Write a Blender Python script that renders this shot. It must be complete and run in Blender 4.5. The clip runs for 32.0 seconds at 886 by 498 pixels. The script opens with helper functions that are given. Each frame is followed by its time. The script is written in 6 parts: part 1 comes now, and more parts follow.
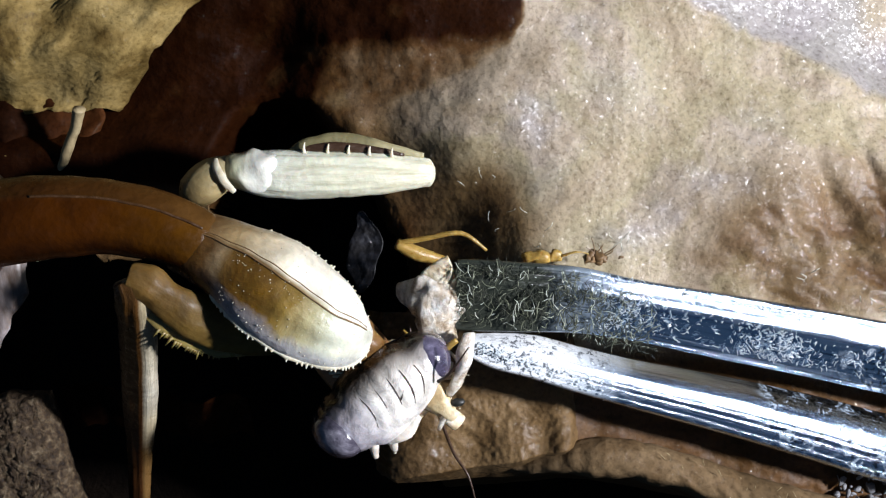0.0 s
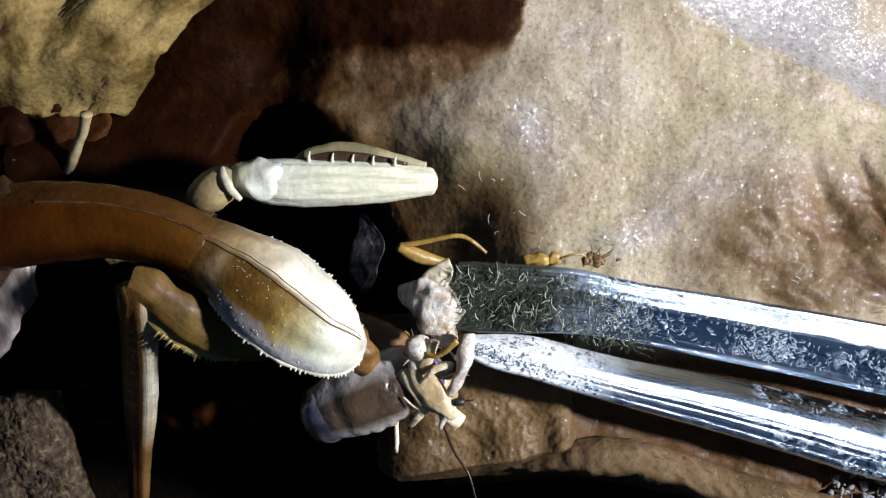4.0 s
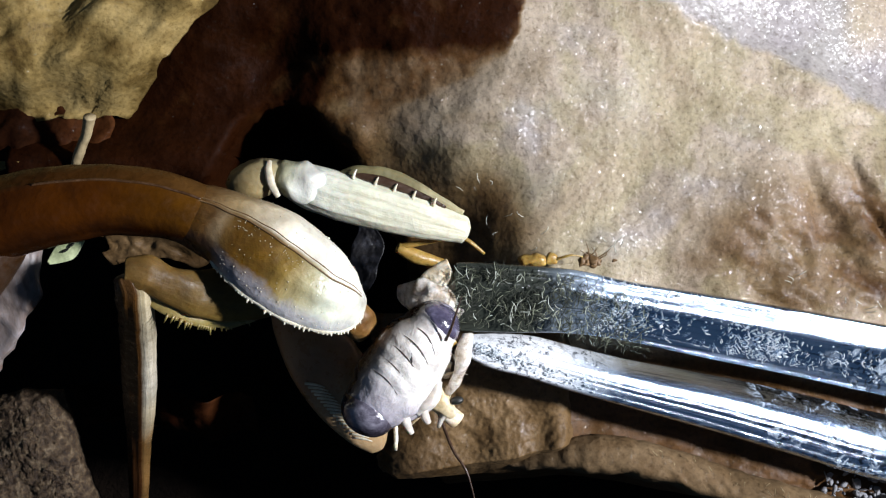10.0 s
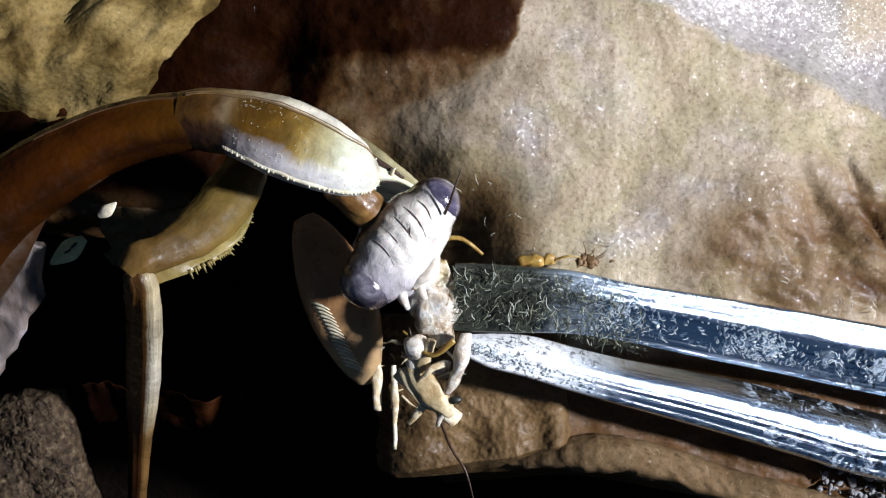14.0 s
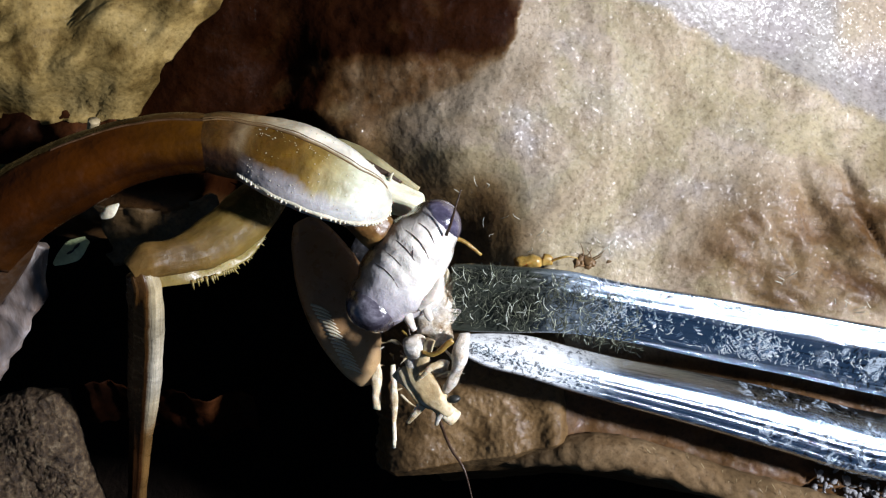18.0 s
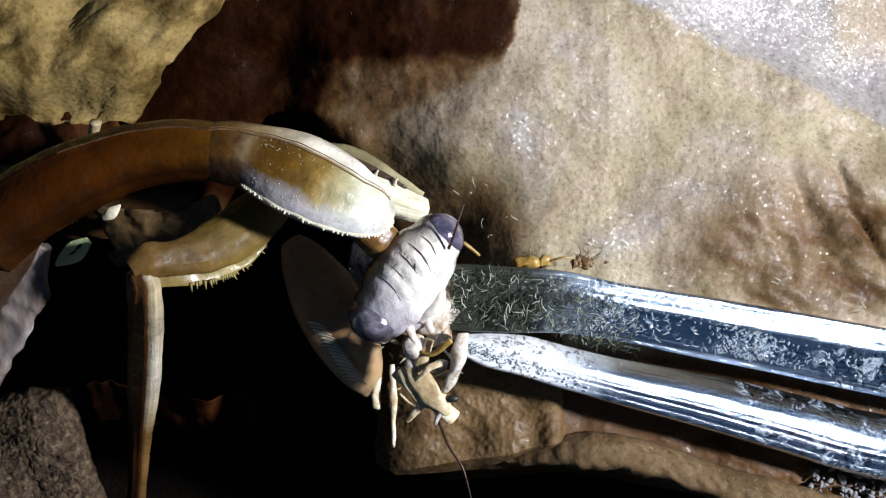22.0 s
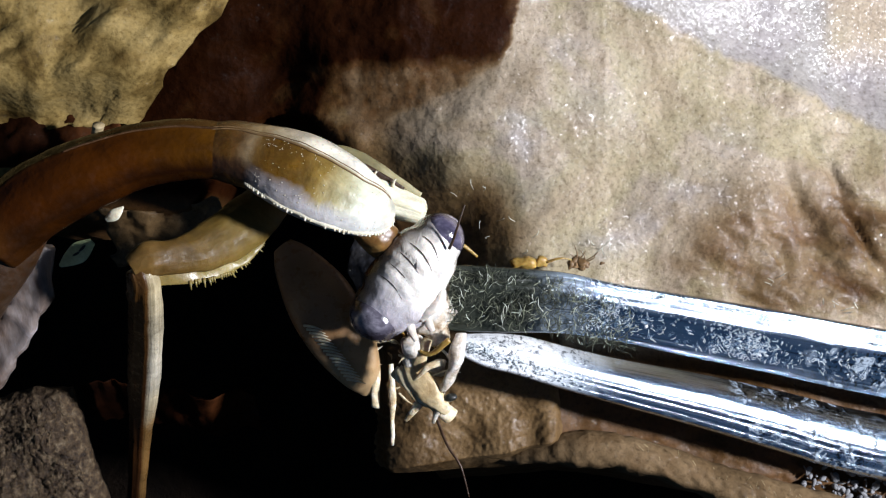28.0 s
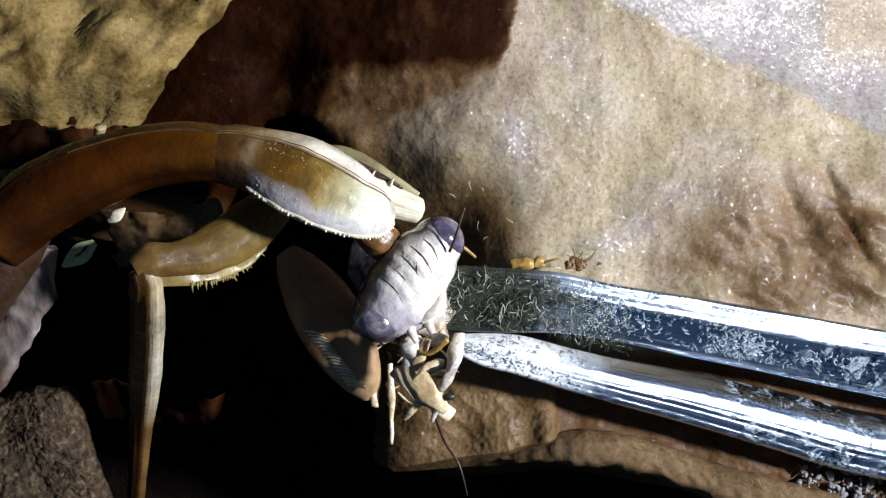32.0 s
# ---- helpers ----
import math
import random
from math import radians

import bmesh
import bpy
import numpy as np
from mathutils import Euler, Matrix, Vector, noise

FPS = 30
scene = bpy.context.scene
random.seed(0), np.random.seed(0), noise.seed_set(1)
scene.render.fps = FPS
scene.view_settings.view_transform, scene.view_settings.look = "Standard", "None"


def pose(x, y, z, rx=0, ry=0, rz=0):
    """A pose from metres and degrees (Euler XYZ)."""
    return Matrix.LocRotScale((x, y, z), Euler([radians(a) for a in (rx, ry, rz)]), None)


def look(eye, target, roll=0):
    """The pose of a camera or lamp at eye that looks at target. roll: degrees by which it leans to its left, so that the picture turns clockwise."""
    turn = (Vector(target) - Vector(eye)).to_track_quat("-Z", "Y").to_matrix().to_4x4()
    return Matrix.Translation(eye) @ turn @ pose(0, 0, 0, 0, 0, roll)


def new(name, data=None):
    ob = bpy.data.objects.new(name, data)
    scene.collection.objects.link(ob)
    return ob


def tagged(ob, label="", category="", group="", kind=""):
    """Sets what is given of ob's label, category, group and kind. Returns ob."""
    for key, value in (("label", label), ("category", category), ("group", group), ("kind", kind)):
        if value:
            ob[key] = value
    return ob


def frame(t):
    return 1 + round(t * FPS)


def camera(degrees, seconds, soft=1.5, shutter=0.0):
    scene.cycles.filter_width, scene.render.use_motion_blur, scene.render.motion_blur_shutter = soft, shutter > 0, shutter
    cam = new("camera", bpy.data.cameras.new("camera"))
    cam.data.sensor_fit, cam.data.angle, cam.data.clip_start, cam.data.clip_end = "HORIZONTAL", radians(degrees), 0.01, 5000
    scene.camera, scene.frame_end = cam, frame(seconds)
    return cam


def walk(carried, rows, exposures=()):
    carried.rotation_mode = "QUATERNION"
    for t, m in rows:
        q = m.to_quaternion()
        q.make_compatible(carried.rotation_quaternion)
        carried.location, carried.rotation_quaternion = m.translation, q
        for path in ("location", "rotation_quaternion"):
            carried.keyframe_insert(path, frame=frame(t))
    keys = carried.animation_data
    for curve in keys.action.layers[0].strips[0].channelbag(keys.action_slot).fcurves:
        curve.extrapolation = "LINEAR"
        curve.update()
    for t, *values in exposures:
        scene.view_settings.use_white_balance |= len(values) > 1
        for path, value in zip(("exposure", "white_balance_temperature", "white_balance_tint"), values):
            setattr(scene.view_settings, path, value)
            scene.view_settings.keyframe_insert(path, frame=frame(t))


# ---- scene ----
# ---- camera and its path ----
cam = camera(36.17, 32.0, soft=1.2)
PATH = [
    (0, pose(-0.00025, -0.00035, 0.09881)),
    (0.5, pose(-0.00031, -0.00015, 0.10012)),
    (1, pose(-0.00036, -0.00020, 0.09980)),
    (2, pose(-0.00033, -0.00019, 0.10003)),
    (3, pose(-0.00031, -0.00019, 0.10017)),
    (3.5, pose(-0.00031, -0.00018, 0.10034)),
    (5.5, pose(-0.00027, -0.00018, 0.10082)),
    (7, pose(-0.00025, -0.00016, 0.10113)),
    (9, pose(-0.00022, -0.00014, 0.10158)),
    (11, pose(-0.00019, -0.00011, 0.10200)),
    (13, pose(-0.00014, -0.00008, 0.10239)),
    (14.5, pose(-0.00012, -0.00007, 0.10272)),
    (16.5, pose(-0.00008, -0.00005, 0.10327)),
    (18.5, pose(-0.00003, -0.00002, 0.10368)),
    (20.5, pose(-0.00000, 0.00000, 0.10400)),
    (22.5, pose(0.00005, 0.00003, 0.10449)),
    (24.5, pose(0.00010, 0.00005, 0.10497)),
    (25.5, pose(0.00013, 0.00008, 0.10517)),
    (27.5, pose(0.00015, 0.00010, 0.10561)),
    (29, pose(0.00020, 0.00011, 0.10592)),
    (30.5, pose(0.00023, 0.00014, 0.10622)),
    (32, pose(0.00026, 0.00015, 0.10664)),
]
walk(cam, PATH, exposures=[(0, 0.0), (32, 0.0)])

# ---- world, lamp ----
world = bpy.data.worlds.new("night_room")
scene.world = world
world.use_nodes = True
wn, wl = world.node_tree.nodes, world.node_tree.links
wn["Background"].inputs["Color"].default_value = (0.26, 0.53, 1.0, 1)
wn["Background"].inputs["Strength"].default_value = 0.09

torch = bpy.data.lights.new("torch", "AREA")
torch.shape, torch.size, torch.energy, torch.color = "DISK", 0.016, 1.08, (0.912, 0.94, 1.03)
new("torch", torch).matrix_world = look((0.165, 0.006, 0.136), (0.006, 0.0, 0.006))


# ---- materials ----
def nodes_of(name):
    m = bpy.data.materials.new(name)
    m.use_nodes = True
    return m, m.node_tree.nodes, m.node_tree.links, m.node_tree.nodes["Principled BSDF"]


def noise_node(n, l, vec, scale, detail=4.0, rough=0.55, distortion=0.0):
    t = n.new("ShaderNodeTexNoise")
    t.inputs["Scale"].default_value, t.inputs["Detail"].default_value = scale, detail
    t.inputs["Roughness"].default_value, t.inputs["Distortion"].default_value = rough, distortion
    l.new(vec, t.inputs["Vector"])
    return t.outputs["Fac"]


def ramp(n, l, fac, stops):
    r = n.new("ShaderNodeValToRGB")
    while len(r.color_ramp.elements) < len(stops):
        r.color_ramp.elements.new(0.5)
    for e, (p, c) in zip(r.color_ramp.elements, stops):
        e.position, e.color = p, (*c, 1)
    l.new(fac, r.inputs["Fac"])
    return r.outputs["Color"]


def mix(n, l, fac, a, b, mode="MIX"):
    m = n.new("ShaderNodeMix")
    m.data_type, m.blend_type = "RGBA", mode
    for sock, val in ((m.inputs[0], fac), (m.inputs[6], a), (m.inputs[7], b)):
        if isinstance(val, float):
            sock.default_value = val
        elif isinstance(val, tuple):
            sock.default_value = (*val, 1)
        else:
            l.new(val, sock)
    return m.outputs[2]


def span(n, l, fac, a, b, lo=0.35, hi=0.65):
    m = n.new("ShaderNodeMapRange")
    for k, v in zip(("From Min", "From Max", "To Min", "To Max"), (lo, hi, a, b)):
        m.inputs[k].default_value = v
    l.new(fac, m.inputs["Value"])
    return m.outputs["Result"]


def bumps(n, l, b, heights):
    """heights: (socket, strength, metres), coarse first."""
    last = None
    for h, strength, dist in heights:
        k = n.new("ShaderNodeBump")
        k.inputs["Strength"].default_value, k.inputs["Distance"].default_value = strength, dist
        l.new(h, k.inputs["Height"])
        if last:
            l.new(last, k.inputs["Normal"])
        last = k.outputs["Normal"]
    l.new(last, b.inputs["Normal"])


def surface(name, stops, coarse=120.0, fine=1400.0, rough=(0.4, 0.7), bump=0.0002, fbump=0.00006, tint=0.35, spec=0.5, stretch=(1, 1, 1), sss=0.0, metal=0.0, coat=0.0):
    """A mottled natural surface: colour stops over a coarse noise, finer grain, relief at two scales."""
    m, n, l, b = nodes_of(name)
    co = n.new("ShaderNodeTexCoord").outputs["Object"]
    mp = n.new("ShaderNodeMapping")
    mp.inputs["Scale"].default_value = stretch
    l.new(co, mp.inputs["Vector"])
    co = mp.outputs["Vector"]
    c, f = noise_node(n, l, co, coarse, 6, 0.6, 0.4), noise_node(n, l, co, fine, 5, 0.65)
    base = ramp(n, l, c, stops)
    grain = ramp(n, l, f, [(0.3, (1 - tint,) * 3), (0.7, (1 + tint * 0.3,) * 3)])
    l.new(mix(n, l, 1.0, base, grain, "MULTIPLY"), b.inputs["Base Color"])
    l.new(span(n, l, f, *rough), b.inputs["Roughness"])
    b.inputs["Specular IOR Level"].default_value, b.inputs["Metallic"].default_value = spec, metal
    if sss:
        b.inputs["Subsurface Weight"].default_value, b.inputs["Subsurface Radius"].default_value, b.inputs["Subsurface Scale"].default_value = sss, (1, 0.6, 0.35), 0.0008
    if coat:
        b.inputs["Coat Weight"].default_value, b.inputs["Coat Roughness"].default_value = coat, 0.12
    bumps(n, l, b, [(c, 0.7, bump), (f, 0.8, fbump)])
    return m


def wet_leaf(name, stops, rough=(0.22, 0.6), shine=1.0, margin=None, relief=1.0, patches=90.0, painted_sheen=0.0):
    """Wet dead leaf: wrinkled, with cellular grain that glints; its bluish sheen can be mixed into the colour."""
    m, n, l, b = nodes_of(name)
    co = n.new("ShaderNodeTexCoord").outputs["Object"]
    big, mid = noise_node(n, l, co, patches, 6, 0.6, 0.5), noise_node(n, l, co, 420, 5, 0.6)
    fine = noise_node(n, l, co, 3200, 4, 0.65)
    v = n.new("ShaderNodeTexVoronoi")
    v.inputs["Scale"].default_value = 1900
    l.new(co, v.inputs["Vector"])
    base = ramp(n, l, big, stops)
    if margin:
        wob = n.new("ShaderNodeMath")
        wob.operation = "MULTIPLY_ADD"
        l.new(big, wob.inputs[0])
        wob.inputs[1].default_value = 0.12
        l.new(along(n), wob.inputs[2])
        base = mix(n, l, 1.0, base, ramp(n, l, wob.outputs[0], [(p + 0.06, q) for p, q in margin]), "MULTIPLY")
    g = ramp(n, l, mid, [(0.3, (0.78, 0.73, 0.67)), (0.5, (1, 1, 1)), (0.75, (1.08, 1.07, 1.05))])
    base = mix(n, l, 1.0, base, g, "MULTIPLY")
    # bluish shine of the wet film, painted into the base colour
    if painted_sheen:
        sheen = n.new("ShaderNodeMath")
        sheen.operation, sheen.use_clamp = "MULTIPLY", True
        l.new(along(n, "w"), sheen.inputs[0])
        sheen.inputs[1].default_value = painted_sheen
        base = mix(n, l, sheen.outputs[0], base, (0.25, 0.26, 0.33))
    specks = ramp(n, l, fine, [(0.30, (0.60, 0.55, 0.48)), (0.46, (1, 1, 1)), (0.66, (1.2, 1.19, 1.17))])
    l.new(mix(n, l, 1.0, base, specks, "MULTIPLY"), b.inputs["Base Color"])
    patch = noise_node(n, l, co, 150, 4, 0.6)
    gloss = ramp(n, l, patch, [(0.54, (0, 0, 0)), (0.70, (1, 1, 1))])
    film = n.new("ShaderNodeMath")
    film.operation, film.use_clamp = "MULTIPLY_ADD", True
    l.new(gloss, film.inputs[0])
    film.inputs[1].default_value = 0.45
    l.new(along(n, "w"), film.inputs[2])
    dry = span(n, l, mid, *rough)
    l.new(dry, b.inputs["Roughness"])
    cover = span(n, l, film.outputs[0], 0.8 * shine, 0.45 + shine, 0.0, 0.7)
    if margin:
        dull = n.new("ShaderNodeMath")
        dull.operation = "MULTIPLY"
        l.new(cover, dull.inputs[0])
        l.new(span(n, l, along(n), 0.06, 1.0, 0.1, 0.5), dull.inputs[1])
        cover = dull.outputs[0]
        l.new(span(n, l, along(n), 0.04, shine * 0.6, 0.1, 0.5), b.inputs["Specular IOR Level"])
    l.new(cover, b.inputs["Coat Weight"])
    l.new(span(n, l, film.outputs[0], 0.09, 0.28, 0.0, 0.9), b.inputs["Coat Roughness"])
    b.inputs["Specular IOR Level"].default_value = shine * 0.6
    bumps(n, l, b, [(big, 0.2, 0.00022 * relief), (mid, 0.45, 0.0001 * relief), (v.outputs["Distance"], 0.6, 0.00006 * relief), (fine, 0.7, 0.00006 * relief)])
    # the wet film breaks into small crests that glint
    crest = n.new("ShaderNodeTexNoise")
    for key, val in (("Scale", 3600), ("Detail", 3), ("Roughness", 0.6), ("Distortion", 0.6)):
        crest.inputs[key].default_value = val
    l.new(co, crest.inputs["Vector"])
    off = n.new("ShaderNodeVectorMath")
    off.operation = "SUBTRACT"
    l.new(crest.outputs["Color"], off.inputs[0])
    off.inputs[1].default_value = (0.5, 0.5, 0.5)
    amount = n.new("ShaderNodeVectorMath")
    amount.operation = "SCALE"
    l.new(off.outputs[0], amount.inputs[0])
    l.new(span(n, l, film.outputs[0], 3.6, 2.5, 0.0, 0.9), amount.inputs["Scale"])
    add = n.new("ShaderNodeVectorMath")
    l.new(b.inputs["Normal"].links[0].from_socket, add.inputs[0])
    l.new(amount.outputs[0], add.inputs[1])
    unit = n.new("ShaderNodeVectorMath")
    unit.operation = "NORMALIZE"
    l.new(add.outputs[0], unit.inputs[0])
    l.new(unit.outputs[0], b.inputs["Coat Normal"])
    return m


def along(n, name="s"):
    a = n.new("ShaderNodeAttribute")
    a.attribute_name = name
    return a.outputs["Fac"]


def chitin(name, stops, rough=0.35, fine=1600.0, sss=0.15, mottled=0.35, side=None, spec=0.4, streak=0.0, low=None, coat=0.0, grain=260.0, bumpy=1.0):
    """Insect cuticle whose colour runs along the body (s); side: a second set of stops on the far flank (a)."""
    m, n, l, b = nodes_of(name)
    co = n.new("ShaderNodeTexCoord").outputs["Object"]
    f, c = noise_node(n, l, co, fine, 5, 0.6), noise_node(n, l, co, grain, 5, 0.6, 0.5)
    wob = n.new("ShaderNodeMath")
    wob.operation = "MULTIPLY_ADD"
    l.new(c, wob.inputs[0])
    wob.inputs[1].default_value = 0.10
    l.new(along(n), wob.inputs[2])
    base = ramp(n, l, wob.outputs[0], [(p + 0.05, q) for p, q in stops])
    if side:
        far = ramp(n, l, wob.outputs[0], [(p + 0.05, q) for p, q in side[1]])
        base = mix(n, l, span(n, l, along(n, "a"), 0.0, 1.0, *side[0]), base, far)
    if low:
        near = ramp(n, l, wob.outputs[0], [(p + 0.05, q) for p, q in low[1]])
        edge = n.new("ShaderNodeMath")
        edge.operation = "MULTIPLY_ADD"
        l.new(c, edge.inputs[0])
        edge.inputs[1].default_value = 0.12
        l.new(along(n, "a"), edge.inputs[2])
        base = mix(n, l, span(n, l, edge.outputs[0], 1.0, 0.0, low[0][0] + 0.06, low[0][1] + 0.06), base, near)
    if coat:
        b.inputs["Coat Weight"].default_value, b.inputs["Coat Roughness"].default_value = coat, 0.1
    base = mix(n, l, 1.0, base, ramp(n, l, c, [(0.3, (1 - mottled,) * 3), (0.65, (1.08,) * 3)]), "MULTIPLY")
    relief = []
    if streak:
        xyz = n.new("ShaderNodeCombineXYZ")
        for sock, src, k in (("X", along(n, "a"), streak), ("Y", along(n), 3.0)):
            mul = n.new("ShaderNodeMath")
            mul.operation = "MULTIPLY"
            l.new(src, mul.inputs[0])
            mul.inputs[1].default_value = k
            l.new(mul.outputs[0], xyz.inputs[sock])
        rib = noise_node(n, l, xyz.outputs[0], 1.0, 4, 0.6)
        base = mix(n, l, 1.0, base, ramp(n, l, rib, [(0.33, (0.70, 0.68, 0.62)), (0.52, (1.0, 1.0, 1.0)), (0.7, (1.06, 1.06, 1.06))]), "MULTIPLY")
        relief = [(rib, 0.6, 0.00014)]
    l.new(base, b.inputs["Base Color"])
    b.inputs["Specular IOR Level"].default_value = spec
    l.new(span(n, l, f, rough - 0.1, rough + 0.2), b.inputs["Roughness"])
    if sss:
        b.inputs["Subsurface Weight"].default_value, b.inputs["Subsurface Radius"].default_value, b.inputs["Subsurface Scale"].default_value = sss, (1, 0.55, 0.3), 0.0008
    v = n.new("ShaderNodeTexVoronoi")
    v.inputs["Scale"].default_value = 2300
    l.new(co, v.inputs["Vector"])
    bumps(n, l, b, relief + [(c, 0.6, 0.00018 * bumpy), (v.outputs["Distance"], 0.35, 0.00006), (f, 0.7, 0.00006)])
    return m


# soil coloured near black: the shade of the hollow is in its colour
SOIL = surface("shade_black_soil", [(0.3, (0.003, 0.002, 0.0015)), (0.7, (0.011, 0.007, 0.0045))], 180, 1500, (0.8, 1.0), 0.0012, 0.0003, spec=0.05)
TAN = wet_leaf("wet_tan_leaf", [(0.25, (0.17, 0.12, 0.068)), (0.40, (0.265, 0.205, 0.13)), (0.5, (0.26, 0.215, 0.128)), (0.58, (0.295, 0.235, 0.168)), (0.8, (0.255, 0.21, 0.132))], (0.5, 0.72), 0.55, [(0.0, (0.028, 0.0085, 0.0018)), (0.1, (0.055, 0.018, 0.0045)), (0.3, (0.23, 0.128, 0.046)), (0.55, (0.5, 0.39, 0.265)), (0.86, (1, 1, 1))], painted_sheen=0.42)
# red-brown leaf taken very dark: shade under the other leaves is in its colour
DARK_SHADE = wet_leaf("wet_shade_dark_leaf", [(0.3, (0.006, 0.002, 0.0008)), (0.5, (0.020, 0.006, 0.0017)), (0.62, (0.040, 0.0135, 0.0038)), (0.8, (0.065, 0.026, 0.0085))], (0.6, 0.85), 0.05, [(0.0, (0.5, 0.45, 0.4)), (0.55, (0.8, 0.75, 0.7)), (0.9, (1.7, 1.8, 1.9))], 0.5)
YELLOW = wet_leaf("dull_yellow_leaf", [(0.3, (0.022, 0.012, 0.0035)), (0.42, (0.09, 0.057, 0.016)), (0.54, (0.225, 0.155, 0.054)), (0.72, (0.31, 0.225, 0.09))], (0.5, 0.8), 0.12, patches=230.0)
# leaf colour lowered to near black to stand for shade down in the hollow
PIT = wet_leaf("wet_shade_black_leaf", [(0.3, (0.003, 0.003, 0.003)), (0.7, (0.009, 0.008, 0.009))], (0.3, 0.6), 0.4, relief=0.8, painted_sheen=0.06)
CRUMPLED = wet_leaf("crumpled_brown_leaf", [(0.3, (0.045, 0.025, 0.009)), (0.55, (0.105, 0.062, 0.025)), (0.8, (0.175, 0.112, 0.052))], (0.4, 0.7), 0.3)
ROLLED = wet_leaf("rolled_brown_leaf", [(0.3, (0.05, 0.031, 0.014)), (0.55, (0.12, 0.078, 0.04)), (0.8, (0.19, 0.13, 0.072))], (0.6, 0.85), 0.1)
STONE = surface("granular_stone", [(0.34, (0.020, 0.010, 0.004)), (0.48, (0.056, 0.033, 0.015)), (0.58, (0.10, 0.066, 0.034)), (0.7, (0.20, 0.148, 0.092))], 2000, 5200, (0.45, 0.85), 0.0003, 0.0002, 0.6, spec=0.3)
TWIG = surface("pale_twig", [(0.3, (0.24, 0.17, 0.08)), (0.7, (0.42, 0.33, 0.18))], 300, 1800, (0.5, 0.8))
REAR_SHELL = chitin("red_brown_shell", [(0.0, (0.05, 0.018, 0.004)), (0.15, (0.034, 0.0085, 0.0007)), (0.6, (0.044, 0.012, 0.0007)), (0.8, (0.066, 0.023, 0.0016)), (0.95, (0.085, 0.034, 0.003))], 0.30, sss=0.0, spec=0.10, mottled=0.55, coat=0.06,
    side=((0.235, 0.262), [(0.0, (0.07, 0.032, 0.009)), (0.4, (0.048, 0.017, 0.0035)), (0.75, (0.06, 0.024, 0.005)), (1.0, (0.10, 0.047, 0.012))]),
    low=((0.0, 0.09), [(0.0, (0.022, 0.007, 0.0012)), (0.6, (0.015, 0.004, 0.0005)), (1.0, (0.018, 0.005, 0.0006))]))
THORAX = chitin("dull_brown_body", [(0.0, (0.03, 0.018, 0.009)), (0.6, (0.032, 0.016, 0.006)), (1.0, (0.03, 0.012, 0.0035))], 0.45, sss=0.05)
FRONT_SHELL = chitin("tan_shell", [(0.0, (0.085, 0.034, 0.003)), (0.13, (0.09, 0.038, 0.004)), (0.19, (0.10, 0.048, 0.012)), (0.25, (0.22, 0.15, 0.075)), (0.29, (0.14, 0.075, 0.018)), (0.34, (0.11, 0.05, 0.005)), (0.5, (0.14, 0.07, 0.008)), (0.62, (0.22, 0.14, 0.03)), (0.70, (0.40, 0.35, 0.18)), (0.80, (0.52, 0.53, 0.40)), (1.0, (0.6, 0.58, 0.47))],
    0.34, mottled=0.5, spec=0.35, coat=0.12, grain=420.0, side=((0.245, 0.262), [(0.0, (0.10, 0.048, 0.013)), (0.14, (0.13, 0.065, 0.02)), (0.28, (0.30, 0.21, 0.10)), (0.40, (0.58, 0.48, 0.32)), (0.55, (0.74, 0.68, 0.54)), (1.0, (0.78, 0.75, 0.65))]),
    low=((0.07, 0.115), [(0.0, (0.03, 0.010, 0.002)), (0.25, (0.05, 0.022, 0.008)), (0.37, (0.32, 0.28, 0.27)), (0.6, (0.45, 0.42, 0.42)), (0.85, (0.58, 0.57, 0.53)), (1.0, (0.6, 0.58, 0.5))]))
RIM = surface("pale_rim", [(0.3, (0.5, 0.43, 0.3)), (0.7, (0.72, 0.66, 0.5))], 300, 1800, (0.4, 0.7), sss=0.2)
GROOVE = surface("grey_brown_groove", [(0.3, (0.05, 0.035, 0.03)), (0.7, (0.10, 0.075, 0.065))], 300, 1800, (0.3, 0.5))
LINE = surface("brown_line", [(0.3, (0.12, 0.065, 0.024)), (0.7, (0.20, 0.115, 0.045))], 300, 1800, (0.4, 0.7))
RIDGE = surface("dark_ridge", [(0.3, (0.04, 0.016, 0.004)), (0.7, (0.07, 0.03, 0.008))], 300, 1800, (0.35, 0.6))
PALE = chitin("pale_leg", [(0.0, (0.36, 0.36, 0.18)), (0.10, (0.50, 0.50, 0.35)), (0.2, (0.68, 0.68, 0.56)), (0.5, (0.64, 0.63, 0.48)), (1.0, (0.62, 0.59, 0.44))], 0.35, sss=0.2, mottled=0.2, streak=16.0)
OCHRE = chitin("ochre_leg", [(0.0, (0.16, 0.088, 0.022)), (0.2, (0.12, 0.066, 0.015)), (0.6, (0.13, 0.085, 0.019)), (1.0, (0.08, 0.046, 0.010))], 0.5, spec=0.2, sss=0.15, mottled=0.5, streak=7.0)
SHIN = chitin("olive_shin", [(0.0, (0.10, 0.09, 0.04)), (0.5, (0.20, 0.17, 0.08)), (1.0, (0.34, 0.30, 0.17))], 0.4, mottled=0.6)
KNOB = chitin("pale_joint", [(0.0, (0.30, 0.27, 0.12)), (0.3, (0.46, 0.45, 0.30)), (0.55, (0.70, 0.69, 0.60)), (1.0, (0.70, 0.69, 0.60))], 0.28, mottled=0.5, spec=0.5, coat=0.2, bumpy=2.0)
HIP = chitin("tan_hip", [(0.0, (0.40, 0.34, 0.19)), (0.5, (0.34, 0.26, 0.12)), (1.0, (0.22, 0.15, 0.06))], 0.35, mottled=0.5)
